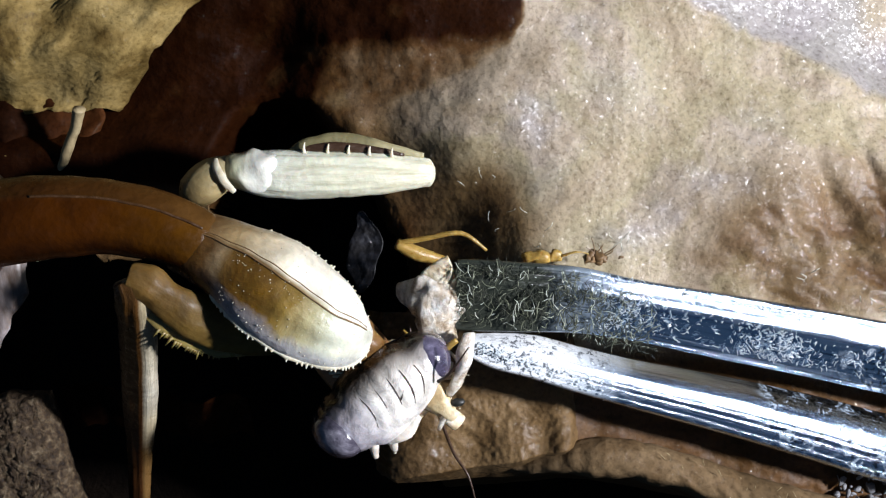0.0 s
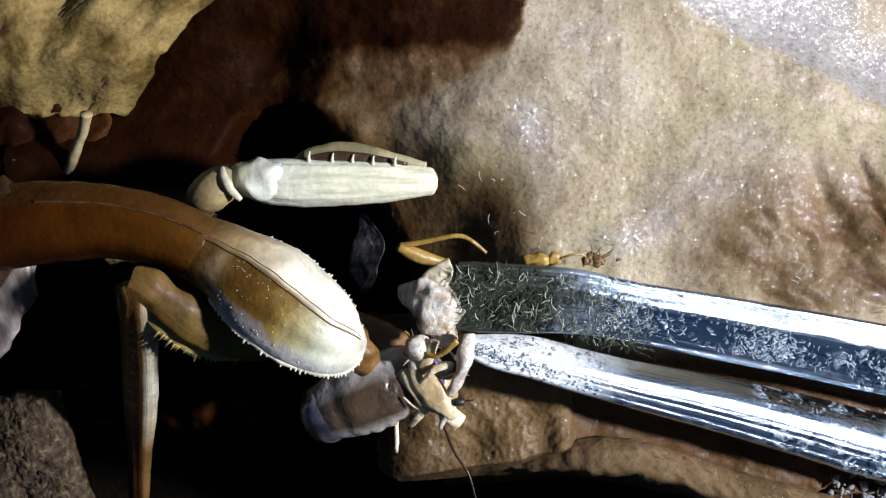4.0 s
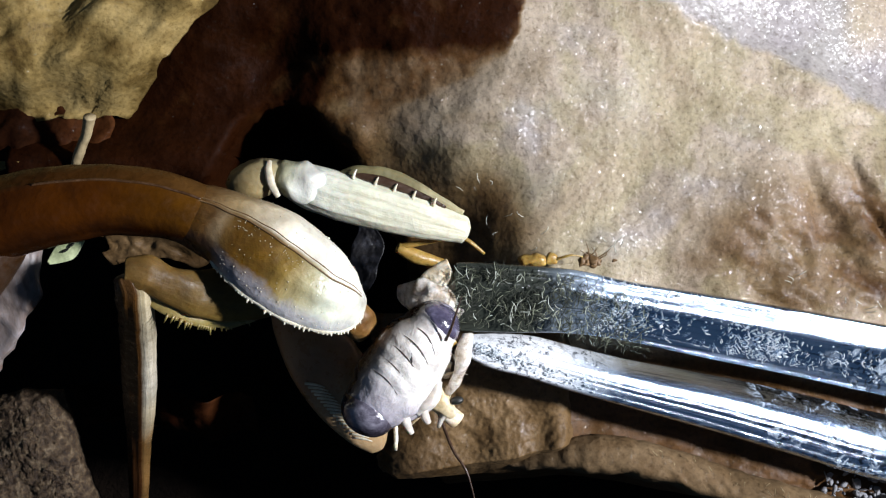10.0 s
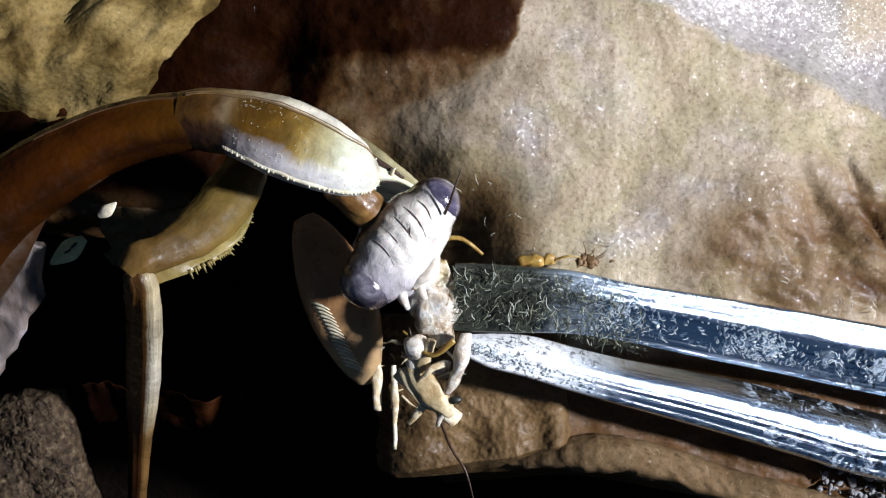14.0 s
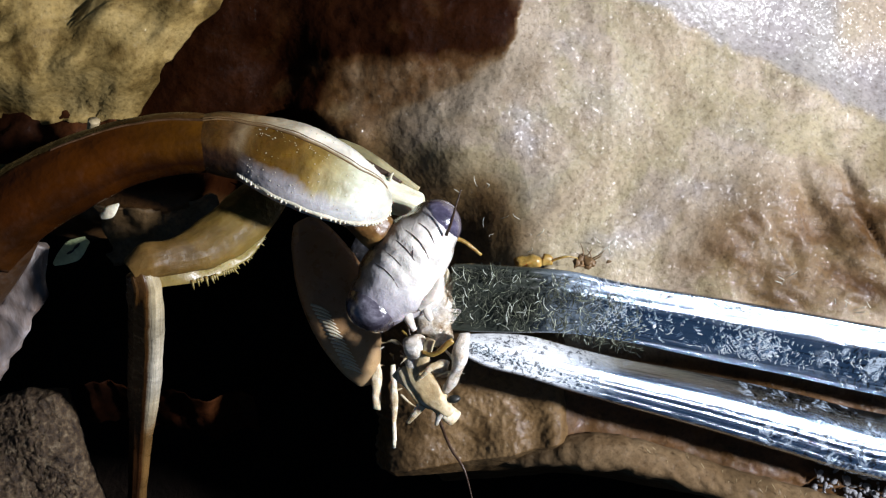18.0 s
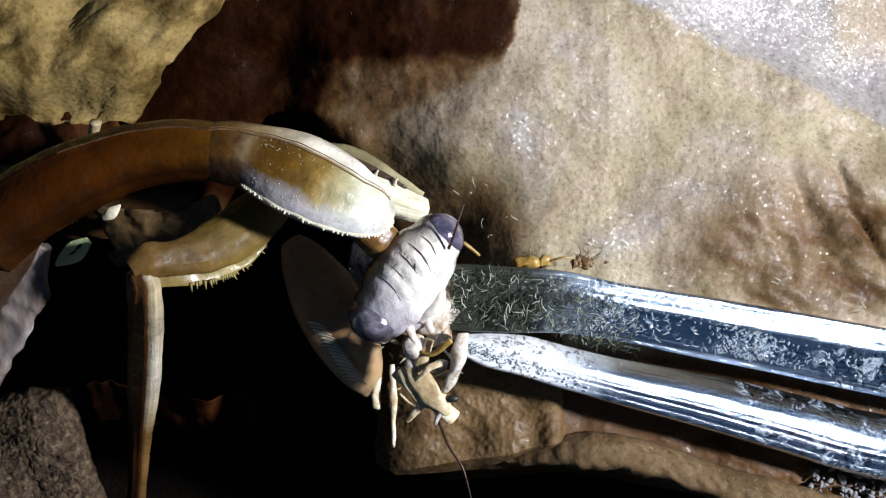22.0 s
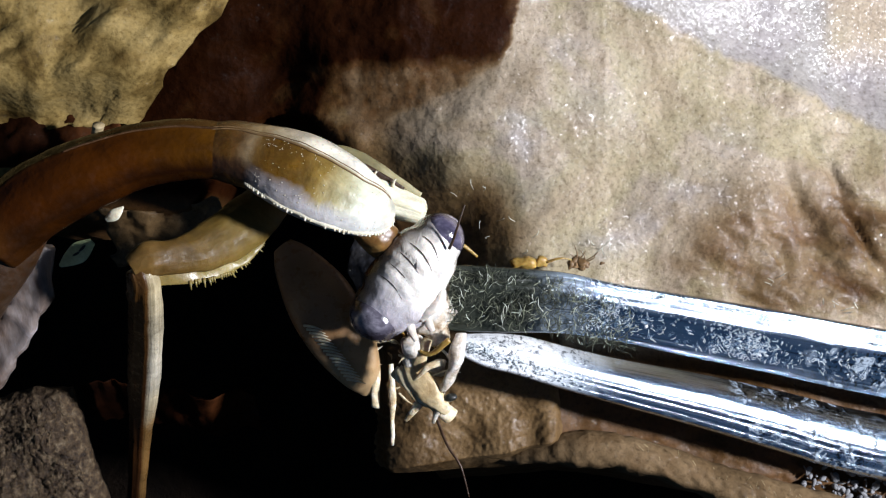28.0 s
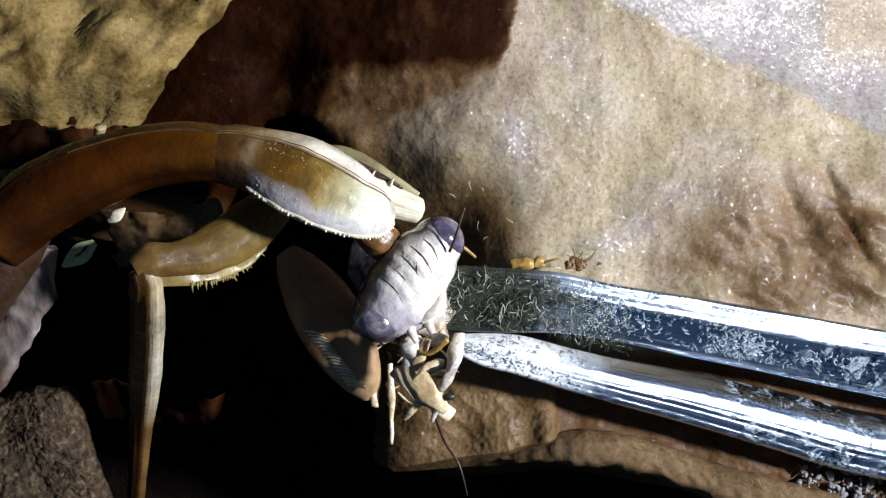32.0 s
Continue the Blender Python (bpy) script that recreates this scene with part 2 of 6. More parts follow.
LOBE = chitin("pale_lobe", [(0.0, (0.22, 0.155, 0.05)), (0.5, (0.21, 0.16, 0.045)), (1.0, (0.13, 0.10, 0.027))], 0.36, sss=0.15, mottled=0.5)
SHANK = chitin("shank", [(0.0, (0.08, 0.036, 0.009)), (0.4, (0.035, 0.012, 0.0025)), (1.0, (0.02, 0.007, 0.0015))], 0.3, sss=0.02, streak=30.0, spec=0.25, mottled=0.6, side=((0.30, 0.34), [(0.0, (0.40, 0.32, 0.18)), (0.3, (0.62, 0.56, 0.44)), (0.4, (0.48, 0.40, 0.26)), (0.5, (0.14, 0.075, 0.024)), (1.0, (0.09, 0.045, 0.012))]))
SPOT = surface("green_scale", [(0.3, (0.45, 0.52, 0.26)), (0.7, (0.62, 0.66, 0.40))], 400, 1800, (0.35, 0.6))
BLACK = surface("black_mark", [(0.3, (0.01, 0.01, 0.008)), (0.7, (0.02, 0.02, 0.015))], 400, 1800, (0.3, 0.5))
WINGBASE = surface("grey_lilac_wing", [(0.34, (0.07, 0.042, 0.026)), (0.5, (0.20, 0.165, 0.15)), (0.64, (0.42, 0.385, 0.40))], 420, 1500, (0.3, 0.5), stretch=(1, 0.3, 1), sss=0.2)
# brown neck side, darkened further in colour for the shadow on that side
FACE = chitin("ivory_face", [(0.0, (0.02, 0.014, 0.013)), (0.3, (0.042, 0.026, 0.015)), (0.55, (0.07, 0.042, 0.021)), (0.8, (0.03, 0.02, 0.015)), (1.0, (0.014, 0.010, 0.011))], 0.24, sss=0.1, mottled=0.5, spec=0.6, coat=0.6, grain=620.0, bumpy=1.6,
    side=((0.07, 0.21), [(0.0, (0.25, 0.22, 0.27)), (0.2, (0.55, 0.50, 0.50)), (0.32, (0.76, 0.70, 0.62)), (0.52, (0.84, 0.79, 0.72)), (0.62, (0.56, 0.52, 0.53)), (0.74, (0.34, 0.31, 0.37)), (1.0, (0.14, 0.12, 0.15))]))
PALP = surface("ivory_palp", [(0.3, (0.5, 0.43, 0.36)), (0.7, (0.72, 0.66, 0.58))], 420, 1700, (0.3, 0.5), sss=0.2)
EYE = surface("grey_violet_eye", [(0.34, (0.022, 0.018, 0.026)), (0.47, (0.075, 0.066, 0.086)), (0.58, (0.20, 0.185, 0.22)), (0.7, (0.36, 0.34, 0.38))], 420, 3000, (0.10, 0.2), 0.00032, 0.00003, 0.3, 0.7, coat=1.0)
DARK_EYE = surface("dark_violet_eye", [(0.34, (0.028, 0.024, 0.042)), (0.5, (0.085, 0.074, 0.118)), (0.66, (0.21, 0.19, 0.27))], 480, 3000, (0.10, 0.22), 0.0002, 0.00003, 0.3, 0.8, coat=1.0)
NECK = surface("amber_neck", [(0.3, (0.08, 0.034, 0.007)), (0.55, (0.17, 0.082, 0.02)), (0.7, (0.30, 0.17, 0.05))], 420, 2000, (0.3, 0.5), sss=0.2, coat=0.3)
FARLEG = chitin("brown_foreleg", [(0.0, (0.28, 0.15, 0.07)), (0.5, (0.24, 0.12, 0.048)), (1.0, (0.42, 0.28, 0.14))], 0.3, sss=0.1)
HAIR = surface("dark_hair", [(0.3, (0.03, 0.015, 0.008)), (0.7, (0.06, 0.03, 0.015))], 400, 2000, (0.3, 0.5))
MEAT = surface("pale_prey_flesh", [(0.3, (0.22, 0.14, 0.07)), (0.45, (0.52, 0.43, 0.32)), (0.6, (0.74, 0.69, 0.62)), (0.75, (0.85, 0.83, 0.8))], 900, 2600, (0.2, 0.4), 0.0003, 0.00012, 0.3, sss=0.15, coat=0.6)
STRAW = surface("straw_prey_leg", [(0.3, (0.36, 0.22, 0.08)), (0.45, (0.70, 0.56, 0.35)), (0.6, (0.86, 0.77, 0.60))], 1100, 2600, (0.35, 0.6), sss=0.2)
CASE = surface("tan_wing_case", [(0.3, (0.28, 0.17, 0.06)), (0.5, (0.56, 0.43, 0.24)), (0.7, (0.74, 0.64, 0.46))], 500, 2000, (0.3, 0.5), sss=0.15)
AMBER = surface("amber_prey_leg", [(0.3, (0.24, 0.14, 0.022)), (0.7, (0.42, 0.27, 0.07))], 500, 2000, (0.25, 0.5), sss=0.3)
def lint_material():
    m, n, l, b = nodes_of("lint")
    rnd = n.new("ShaderNodeNewGeometry").outputs["Random Per Island"]
    l.new(ramp(n, l, rnd, [(0.0, (0.012, 0.014, 0.008)), (0.6, (0.035, 0.04, 0.022)), (0.78, (0.13, 0.14, 0.085)), (0.92, (0.29, 0.31, 0.22)), (1.0, (0.60, 0.64, 0.57))]), b.inputs["Base Color"])
    b.inputs["Roughness"].default_value = 0.75
    return m


FIBRE = lint_material()
FLAKE = surface("white_flake", [(0.3, (0.30, 0.36, 0.40)), (0.7, (0.78, 0.83, 0.86))], 600, 2500, (0.4, 0.7))
LINT = surface("pale_lint", [(0.3, (0.42, 0.42, 0.34)), (0.7, (0.66, 0.66, 0.56))], 600, 2500, (0.6, 0.9))
GRAVEL = surface("grey_gravel", [(0.3, (0.10, 0.10, 0.105)), (0.7, (0.3, 0.3, 0.31))], 500, 2500, (0.5, 0.8))


def steel(name, tip_cover=0.0, dust=0.5, cover_colour=(0.028, 0.032, 0.024), patchy=1.0):
    m, n, l, b = nodes_of(name)
    co = n.new("ShaderNodeTexCoord").outputs["Object"]
    mp = n.new("ShaderNodeMapping")
    mp.inputs["Rotation"].default_value, mp.inputs["Scale"].default_value = (0, 0, radians(12)), (0.03, 1, 1)
    l.new(co, mp.inputs["Vector"])
    brush = noise_node(n, l, mp.outputs["Vector"], 9000, 3, 0.6)
    dirt = noise_node(n, l, co, 900, 6, 0.7, 0.6)
    patch = noise_node(n, l, co, 170, 3)
    dust_mask = mix(n, l, 1.0, ramp(n, l, dirt, [(0.52, (0, 0, 0)), (0.6, (1, 1, 1))]), ramp(n, l, patch, [(0.45, (0, 0, 0)), (0.65, (1, 1, 1))]), "MULTIPLY")
    dm = n.new("ShaderNodeMath")
    dm.operation = "MULTIPLY"
    l.new(dust_mask, dm.inputs[0])
    dm.inputs[1].default_value = dust
    base = mix(n, l, dm.outputs[0], (0.58, 0.70, 0.84), (0.5, 0.56, 0.6))
    cover = dm.outputs[0]
    if tip_cover:
        wob = n.new("ShaderNodeMath")
        wob.operation = "MULTIPLY_ADD"
        l.new(patch, wob.inputs[0])
        wob.inputs[1].default_value = 0.08
        l.new(along(n), wob.inputs[2])
        tip = ramp(n, l, wob.outputs[0], [(tip_cover, (1, 1, 1)), (tip_cover + 0.06, (0, 0, 0))])
        tip = mix(n, l, 1.0, tip, ramp(n, l, dirt, [(0.40, (patchy,) * 3), (0.56, (1, 1, 1))]), "MULTIPLY")
        base = mix(n, l, tip, base, cover_colour)
        most = n.new("ShaderNodeMath")
        most.operation = "MAXIMUM"
        l.new(cover, most.inputs[0])
        l.new(tip, most.inputs[1])
        cover = most.outputs[0]
    lines = n.new("ShaderNodeCombineXYZ")
    for sock, key, k in (("X", "a", 210.0), ("Y", "s", 7.0)):
        mul = n.new("ShaderNodeMath")
        mul.operation = "MULTIPLY"
        l.new(along(n, key), mul.inputs[0])
        mul.inputs[1].default_value = k
        l.new(mul.outputs[0], lines.inputs[sock])
    scratch = noise_node(n, l, lines.outputs[0], 1.0, 5, 0.65)
    base = mix(n, l, 1.0, base, ramp(n, l, scratch, [(0.35, (0.16, 0.18, 0.22)), (0.45, (1, 1, 1))]), "MULTIPLY")
    fleck = noise_node(n, l, co, 2600, 4, 0.7, 0.4)
    pits = mix(n, l, ramp(n, l, patch, [(0.46, (0, 0, 0)), (0.60, (0.9, 0.9, 0.9))]), (1, 1, 1), ramp(n, l, fleck, [(0.40, (0.05, 0.06, 0.075)), (0.47, (1, 1, 1))]))
    base = mix(n, l, 1.0, base, pits, "MULTIPLY")
    l.new(base, b.inputs["Base Color"])
    inv = n.new("ShaderNodeMath")
    inv.operation = "SUBTRACT"
    inv.inputs[0].default_value = 1.0
    l.new(cover, inv.inputs[1])
    l.new(inv.outputs[0], b.inputs["Metallic"])
    l.new(span(n, l, scratch, 0.07, 0.24), b.inputs["Roughness"])
    bumps(n, l, b, [(scratch, 0.32, 0.00008), (brush, 0.35, 0.000012), (dirt, 0.2, 0.00001)])
    return m


STEEL = steel("scratched_steel")
# white tip: dust together with a broad glare painted as diffuse colour
DUST_GLARE = steel("steel_with_dust_and_glare_tip", 0.125, 0.6, (0.78, 0.80, 0.82), 0.9)
GRIMY = steel("steel_with_grimy_tip", 0.12)


# ---- mesh helpers ----
MM = 0.001
HOME = {}


def mesh_of(name, verts, faces, attrs=None):
    me = bpy.data.meshes.new(name)
    me.from_pydata(verts, [], faces)
    for key, vals in (attrs or {}).items():
        me.attributes.new(key, "FLOAT", "POINT").data.foreach_set("value", np.asarray(vals, dtype=np.float32))
    me.polygons.foreach_set("use_smooth", [True] * len(me.polygons))
    return me


def part(name, geo, material, parent=None, label="", origin=None):
    """One mesh object, under a thing or under a part; geo is (verts, faces, attrs) in world metres, origin its pivot."""
    verts, faces, attrs = geo
    o = Vector(origin) if origin is not None else (HOME[parent.name] if parent else Vector((0, 0, 0)))
    me = mesh_of(name, [tuple(Vector(v) - o) for v in verts], faces, attrs)
    me.materials.append(material)
    ob = new(name, me)
    HOME[ob.name] = o
    ob.location = o
    if parent:
        ob.parent = parent
        ob.location = o - HOME[parent.name]
    if label:
        tagged(ob, label)
    return ob


def thing(name, at, label, category, group=""):
    ob = new(name)
    ob.empty_display_size = 0.002
    ob.location = at
    HOME[ob.name] = Vector(at)
    return tagged(ob, label, category, group)


def join(*geos):
    verts, faces, keys = [], [], {}
    for g in geos:
        k = len(verts)
        verts += [tuple(v) for v in g[0]]
        faces += [tuple(i + k for i in f) for f in g[1]]
        for key in ("s", "a"):
            keys.setdefault(key, [])
            keys[key] += list(g[2].get(key, [0.5] * len(g[0])))
    return verts, faces, keys


def spline(pts, radii, sub):
    pts, radii = [Vector(p) for p in pts], list(radii)
    P_, R_ = [], []
    n = len(pts)
    for i in range(n - 1):
        a, b, c, d = pts[max(i - 1, 0)], pts[i], pts[i + 1], pts[min(i + 2, n - 1)]
        ra, rb, rc, rd = radii[max(i - 1, 0)], radii[i], radii[i + 1], radii[min(i + 2, n - 1)]
        for k in range(sub):
            t = k / sub
            w = (-0.5 * t + t * t - 0.5 * t ** 3, 1 - 2.5 * t * t + 1.5 * t ** 3, 0.5 * t + 2 * t * t - 1.5 * t ** 3, -0.5 * t * t + 0.5 * t ** 3)
            P_.append(a * w[0] + b * w[1] + c * w[2] + d * w[3])
            R_.append(max(ra * w[0] + rb * w[1] + rc * w[2] + rd * w[3], 0.02))
    return P_ + [pts[-1]], R_ + [radii[-1]]


def tube(pts, radii, flat=1.0, seg=18, sub=6, ridges=(), rough=0.0, up=(0, 0, 1), wide=1.0, profile=None):
    """A body swept along a smooth line; radii in mm; ridges: (angle, height, width); profile: unit cross-section in place of the circle."""
    C, R = spline(pts, radii, sub)
    verts, faces, s, a = [], [], [], []
    up = Vector(up)
    total = sum((C[i + 1] - C[i]).length for i in range(len(C) - 1))
    run = 0.0
    for i, c in enumerate(C):
        t = (C[min(i + 1, len(C) - 1)] - C[max(i - 1, 0)]).normalized()
        side = t.cross(up).normalized()
        u = side.cross(t)
        if i:
            run += (c - C[i - 1]).length
        for k in range(seg):
            th = 2 * math.pi * k / seg
            r = R[i] * MM
            if callable(profile):
                x, y = profile(k / seg, run / total)
            elif profile:
                x, y = profile[k]
            else:
                x, y = math.cos(th) * wide, math.sin(th) * flat
            for ang, hgt, wd in ridges:
                d = (math.degrees(th) - ang + 180) % 360 - 180
                g = 1 + hgt * math.exp(-(d / wd) ** 2)
                x, y = x * g, y * g
            v = c + side * (x * r) + u * (y * r)
            if rough:
                v += noise.noise_vector(v * 900) * rough * MM
            verts.append(v)
            s.append(run / total)
            a.append(k / seg)
    for i in range(len(C) - 1):
        for k in range(seg):
            k2 = (k + 1) % seg
            faces.append((i * seg + k, (i + 1) * seg + k, (i + 1) * seg + k2, i * seg + k2))
    for i, flip in ((0, True), (len(C) - 1, False)):
        verts.append(C[i])
        s.append(0.0 if flip else 1.0)
        a.append(0.5)
        m = len(verts) - 1
        for k in range(seg):
            q = (i * seg + k, i * seg + (k + 1) % seg, m)
            faces.append(q if flip else q[::-1])
    return verts, faces, {"s": s, "a": a}


def blob(c, r, nu=20, nv=12, rough=0.0, freq=600, power=1.0, turn=0.0, tilt=0.0):
    """A rounded lump, radii (x, y, z) in mm, turned about z by degrees, uneven by rough mm."""
    m = Matrix.Rotation(radians(turn), 3, "Z") @ Matrix.Rotation(radians(tilt), 3, "Y")
    c = Vector(c)
    verts, s, a, faces = [], [], [], []
    for j in range(nv + 1):
        ph = math.pi * j / nv
        for i in range(nu):
            th = 2 * math.pi * i / nu
            d = Vector((math.copysign(abs(math.cos(ph)) ** power, math.cos(ph)), math.sin(ph) ** power * math.cos(th), math.sin(ph) ** power * math.sin(th)))
            v = c + m @ Vector((d.x * r[0], d.y * r[1], d.z * r[2])) * MM
            if rough:
                v += noise.noise_vector(v * freq) * rough * MM
            verts.append(v)
            s.append(j / nv)
            a.append(i / nu)
    for j in range(nv):
        for i in range(nu):
            i2 = (i + 1) % nu
            faces.append((j * nu + i, (j + 1) * nu + i, (j + 1) * nu + i2, j * nu + i2))
    return verts, faces, {"s": s, "a": a}


def sheet(nu, nv, f, thick=0.25):
    """A thin curved sheet: f(u, v) gives mm; closed underneath at that thickness."""
    top = [Vector(f(i / nu, j / nv)) for j in range(nv + 1) for i in range(nu + 1)]
    verts = [v * MM for v in top] + [(v - Vector((0, 0, thick))) * MM for v in top]
    n, w = len(top), nu + 1
    faces = []
    for j in range(nv):
        for i in range(nu):
            q = (j * w + i, j * w + i + 1, (j + 1) * w + i + 1, (j + 1) * w + i)
            faces += [q, tuple(k + n for k in q[::-1])]
    rim = [i for i in range(w)] + [j * w + nu for j in range(1, nv + 1)] + [nv * w + i for i in range(nu - 1, -1, -1)] + [j * w for j in range(nv - 1, 0, -1)]
    for a, b in zip(rim, rim[1:] + rim[:1]):
        faces.append((b, a, a + n, b + n))
    return verts, faces, {"s": [i / nu for j in range(nv + 1) for i in range(w)] * 2, "a": [j / nv for j in range(nv + 1) for i in range(w)] * 2}


def nz(x, y, k, seed=0.0):
    return noise.noise(Vector((x * k, y * k, seed)))


def bell(x, y, cx, cy, rx, ry):
    return math.exp(-((x - cx) / rx) ** 2 - ((y - cy) / ry) ** 2)


def step(x, lo, hi):
    t = min(max((x - lo) / (hi - lo), 0.0), 1.0)
    return t * t * (3 - 2 * t)


# ---- ground ----
def ground_f(u, v):
    a, r = 2 * math.pi * u, 4000 * v ** 3.4
    x, y = r * math.cos(a), r * math.sin(a)
    return x, y, -30 + 3 * nz(x, y, 0.12) + 1.2 * nz(x, y, 0.5, 3)


tagged(part("ground", sheet(96, 110, ground_f, 2.0), SOIL), "soil under the dead leaves, coloured near black for the hollow's shade", "soil", kind="structure")


# ---- dead leaves ----
def crest_at(x):
    return np.interp(x, [-8.9, -3.3, 0.6, 4.6, 6.6, 8.6, 10.5, 12.5, 14.5, 16.5, 20.4, 24.4, 28.3, 31.0, 38.6], [-17.0, -15.75, -15.1, -14.45, -13.9, -13.55, -13.4, -13.55, -14.05, -14.65, -16.0, -17.2, -18.2, -19.1, -21.4])


def edge_at(y):
    edge = np.interp(y, [-20.76, -14.36, -7.96, -4.76, -1.56, 1.64, 5.64, 7.64, 9.04, 10.44, 12.04, 13.16, 13.84, 17.64, 34.44],
                     [0.24, -1.96, -3.56, -1.56, -1.96, -3.76, -5.76, -7.56, -8.36, -7.56, -4.16, 0.24, 2.44, 3.04, 3.04])
    return edge + 0.5 * nz(0, y, 0.8, 5) + 0.25 * nz(0, y, 2.6, 6)


def beyond(x, y):
    """How far past the crease across the leaf's upper corner a place lies, in mm."""
    return 0.41 * (x - 14.24) + 0.91 * (y - 17.24) + 0.5 * nz(x, y, 0.5, 60) + 0.25 * nz(x, y, 1.6, 61)


def inside(x, y):
    """How far within the large leaf's outline a place lies, in mm; the hollow in front of it is outside."""
    low = np.interp(x, [-32, -19, -17, -15.5, -13.5, -11.5, -9.5, -7.9, -7.2, -6.0, -2.0], [2.0, 3.0, 5.5, 8.6, 10.3, 10.4, 9.7, 8.5, 7.6, 6.2, 3.0])
    return max(x - edge_at(y), y - low) + 0.25 * nz(x, y, 0.9, 58) + 0.12 * nz(x, y, 2.6, 59)


def main_leaf(u, v):
    x = float(np.interp(u, [0, 0.22, 0.9, 1], [-32, -10, 32.5, 52.6]))
    y = float(np.interp(v, [0, 0.05, 0.92, 1], [-20.8, -19, 19, 34.4]))
    edge, d = edge_at(y), inside(x, y)
    z = 8.0
    z -= 5.0 * (1 - step(x - edge, 0, 9)) * step(-y, -9.5, -4) * (0.55 + 0.45 * step(y, -9, -4))
    z -= 2.5 * (1 - step(x - np.interp(y, [4.04, 9.04, 14.04, 17.64], [-5.36, -6.36, -0.96, 0.64]), 0, 8)) * step(y, 4, 8) * (1 - step(y, 8, 17))
    z -= min(0.22 * max(0.0, -3 - x), 5.0) * step(y, 6, 10)
    z -= 1.5 * bell(x, y, 3.04, 2.84, 3.5, 3.8) + 2.0 * bell(x, y, -12.5, 13.6, 2.8, 2.2)
    z += 0.7 * bell(x, y, -6.2, 7.9, 1.2, 1.0) - 0.3 * (1 - step(d, 0, 0.7)) - 17.0 * (1 - step(d, -1.4, 0))
    z += 0.9 * nz(x, y, 0.10) + 0.3 * nz(x, y, 0.28, 2) + 0.09 * nz(x, y, 0.9, 4)
    z += (0.25 * nz(x * 0.6, y, 0.5, 10) + 0.12 * nz(x, y, 1.4, 11)) * step(-x, -3, 1) * step(y, 8, 11)
    z -= 0.25 * max(0.0, x - 11.84) * step(y, -0.36, 15.24)
    z += 0.35 * math.exp(-(beyond(x, y) / 0.9) ** 2) * step(x, 10.64, 18.64)
    z -= 0.1 * max(0.0, beyond(x, y)) * step(x, 10.64, 18.64)
    for cx, cy, deep, wide, run in ((26.24, 2.84, 0.6, 1.0, 3.6), (28.64, 5.64, 0.5, 0.5, 3.0), (24.44, 0.04, 0.45, 0.5, 2.2), (30.44, 1.24, 0.6, 0.6, 3.0)):
        across, ahead = 0.86 * (x - cx) + 0.5 * (y - cy) + 0.7 * nz(x, y, 0.6, cx), -0.5 * (x - cx) + 0.86 * (y - cy)
        z -= deep * math.exp(-(across / wide) ** 2 - (ahead / run) ** 2)
    z -= 0.9 * step(-y, 5.56, 11.16) * step(x, 7.84, 10.24)
    z -= 0.07 * max(0.0, x - 18.64) * (1 - step(y, 0.84, 5.64))
    z -= 4.0 * max(0.0, crest_at(x) - y)
    z += step(x, 8.24, 11.04) * step(-y, 6.36, 9.56) * (0.3 * nz(x * 0.5, y, 0.8, 85) + 0.2 * abs(nz(x, y, 1.9, 86)))
    wr = step(x, 17.44, 21.44) * step(-y, -5.64, -2.44)
    z += wr * (0.36 * nz(x * 0.35, y + 0.35 * x, 0.8, 7) + 0.2 * nz(x * 0.35, y + 0.35 * x, 2.0, 8) + 0.06 * nz(x * 0.5, y + 0.35 * x, 5.0, 9))
    return x, y, z


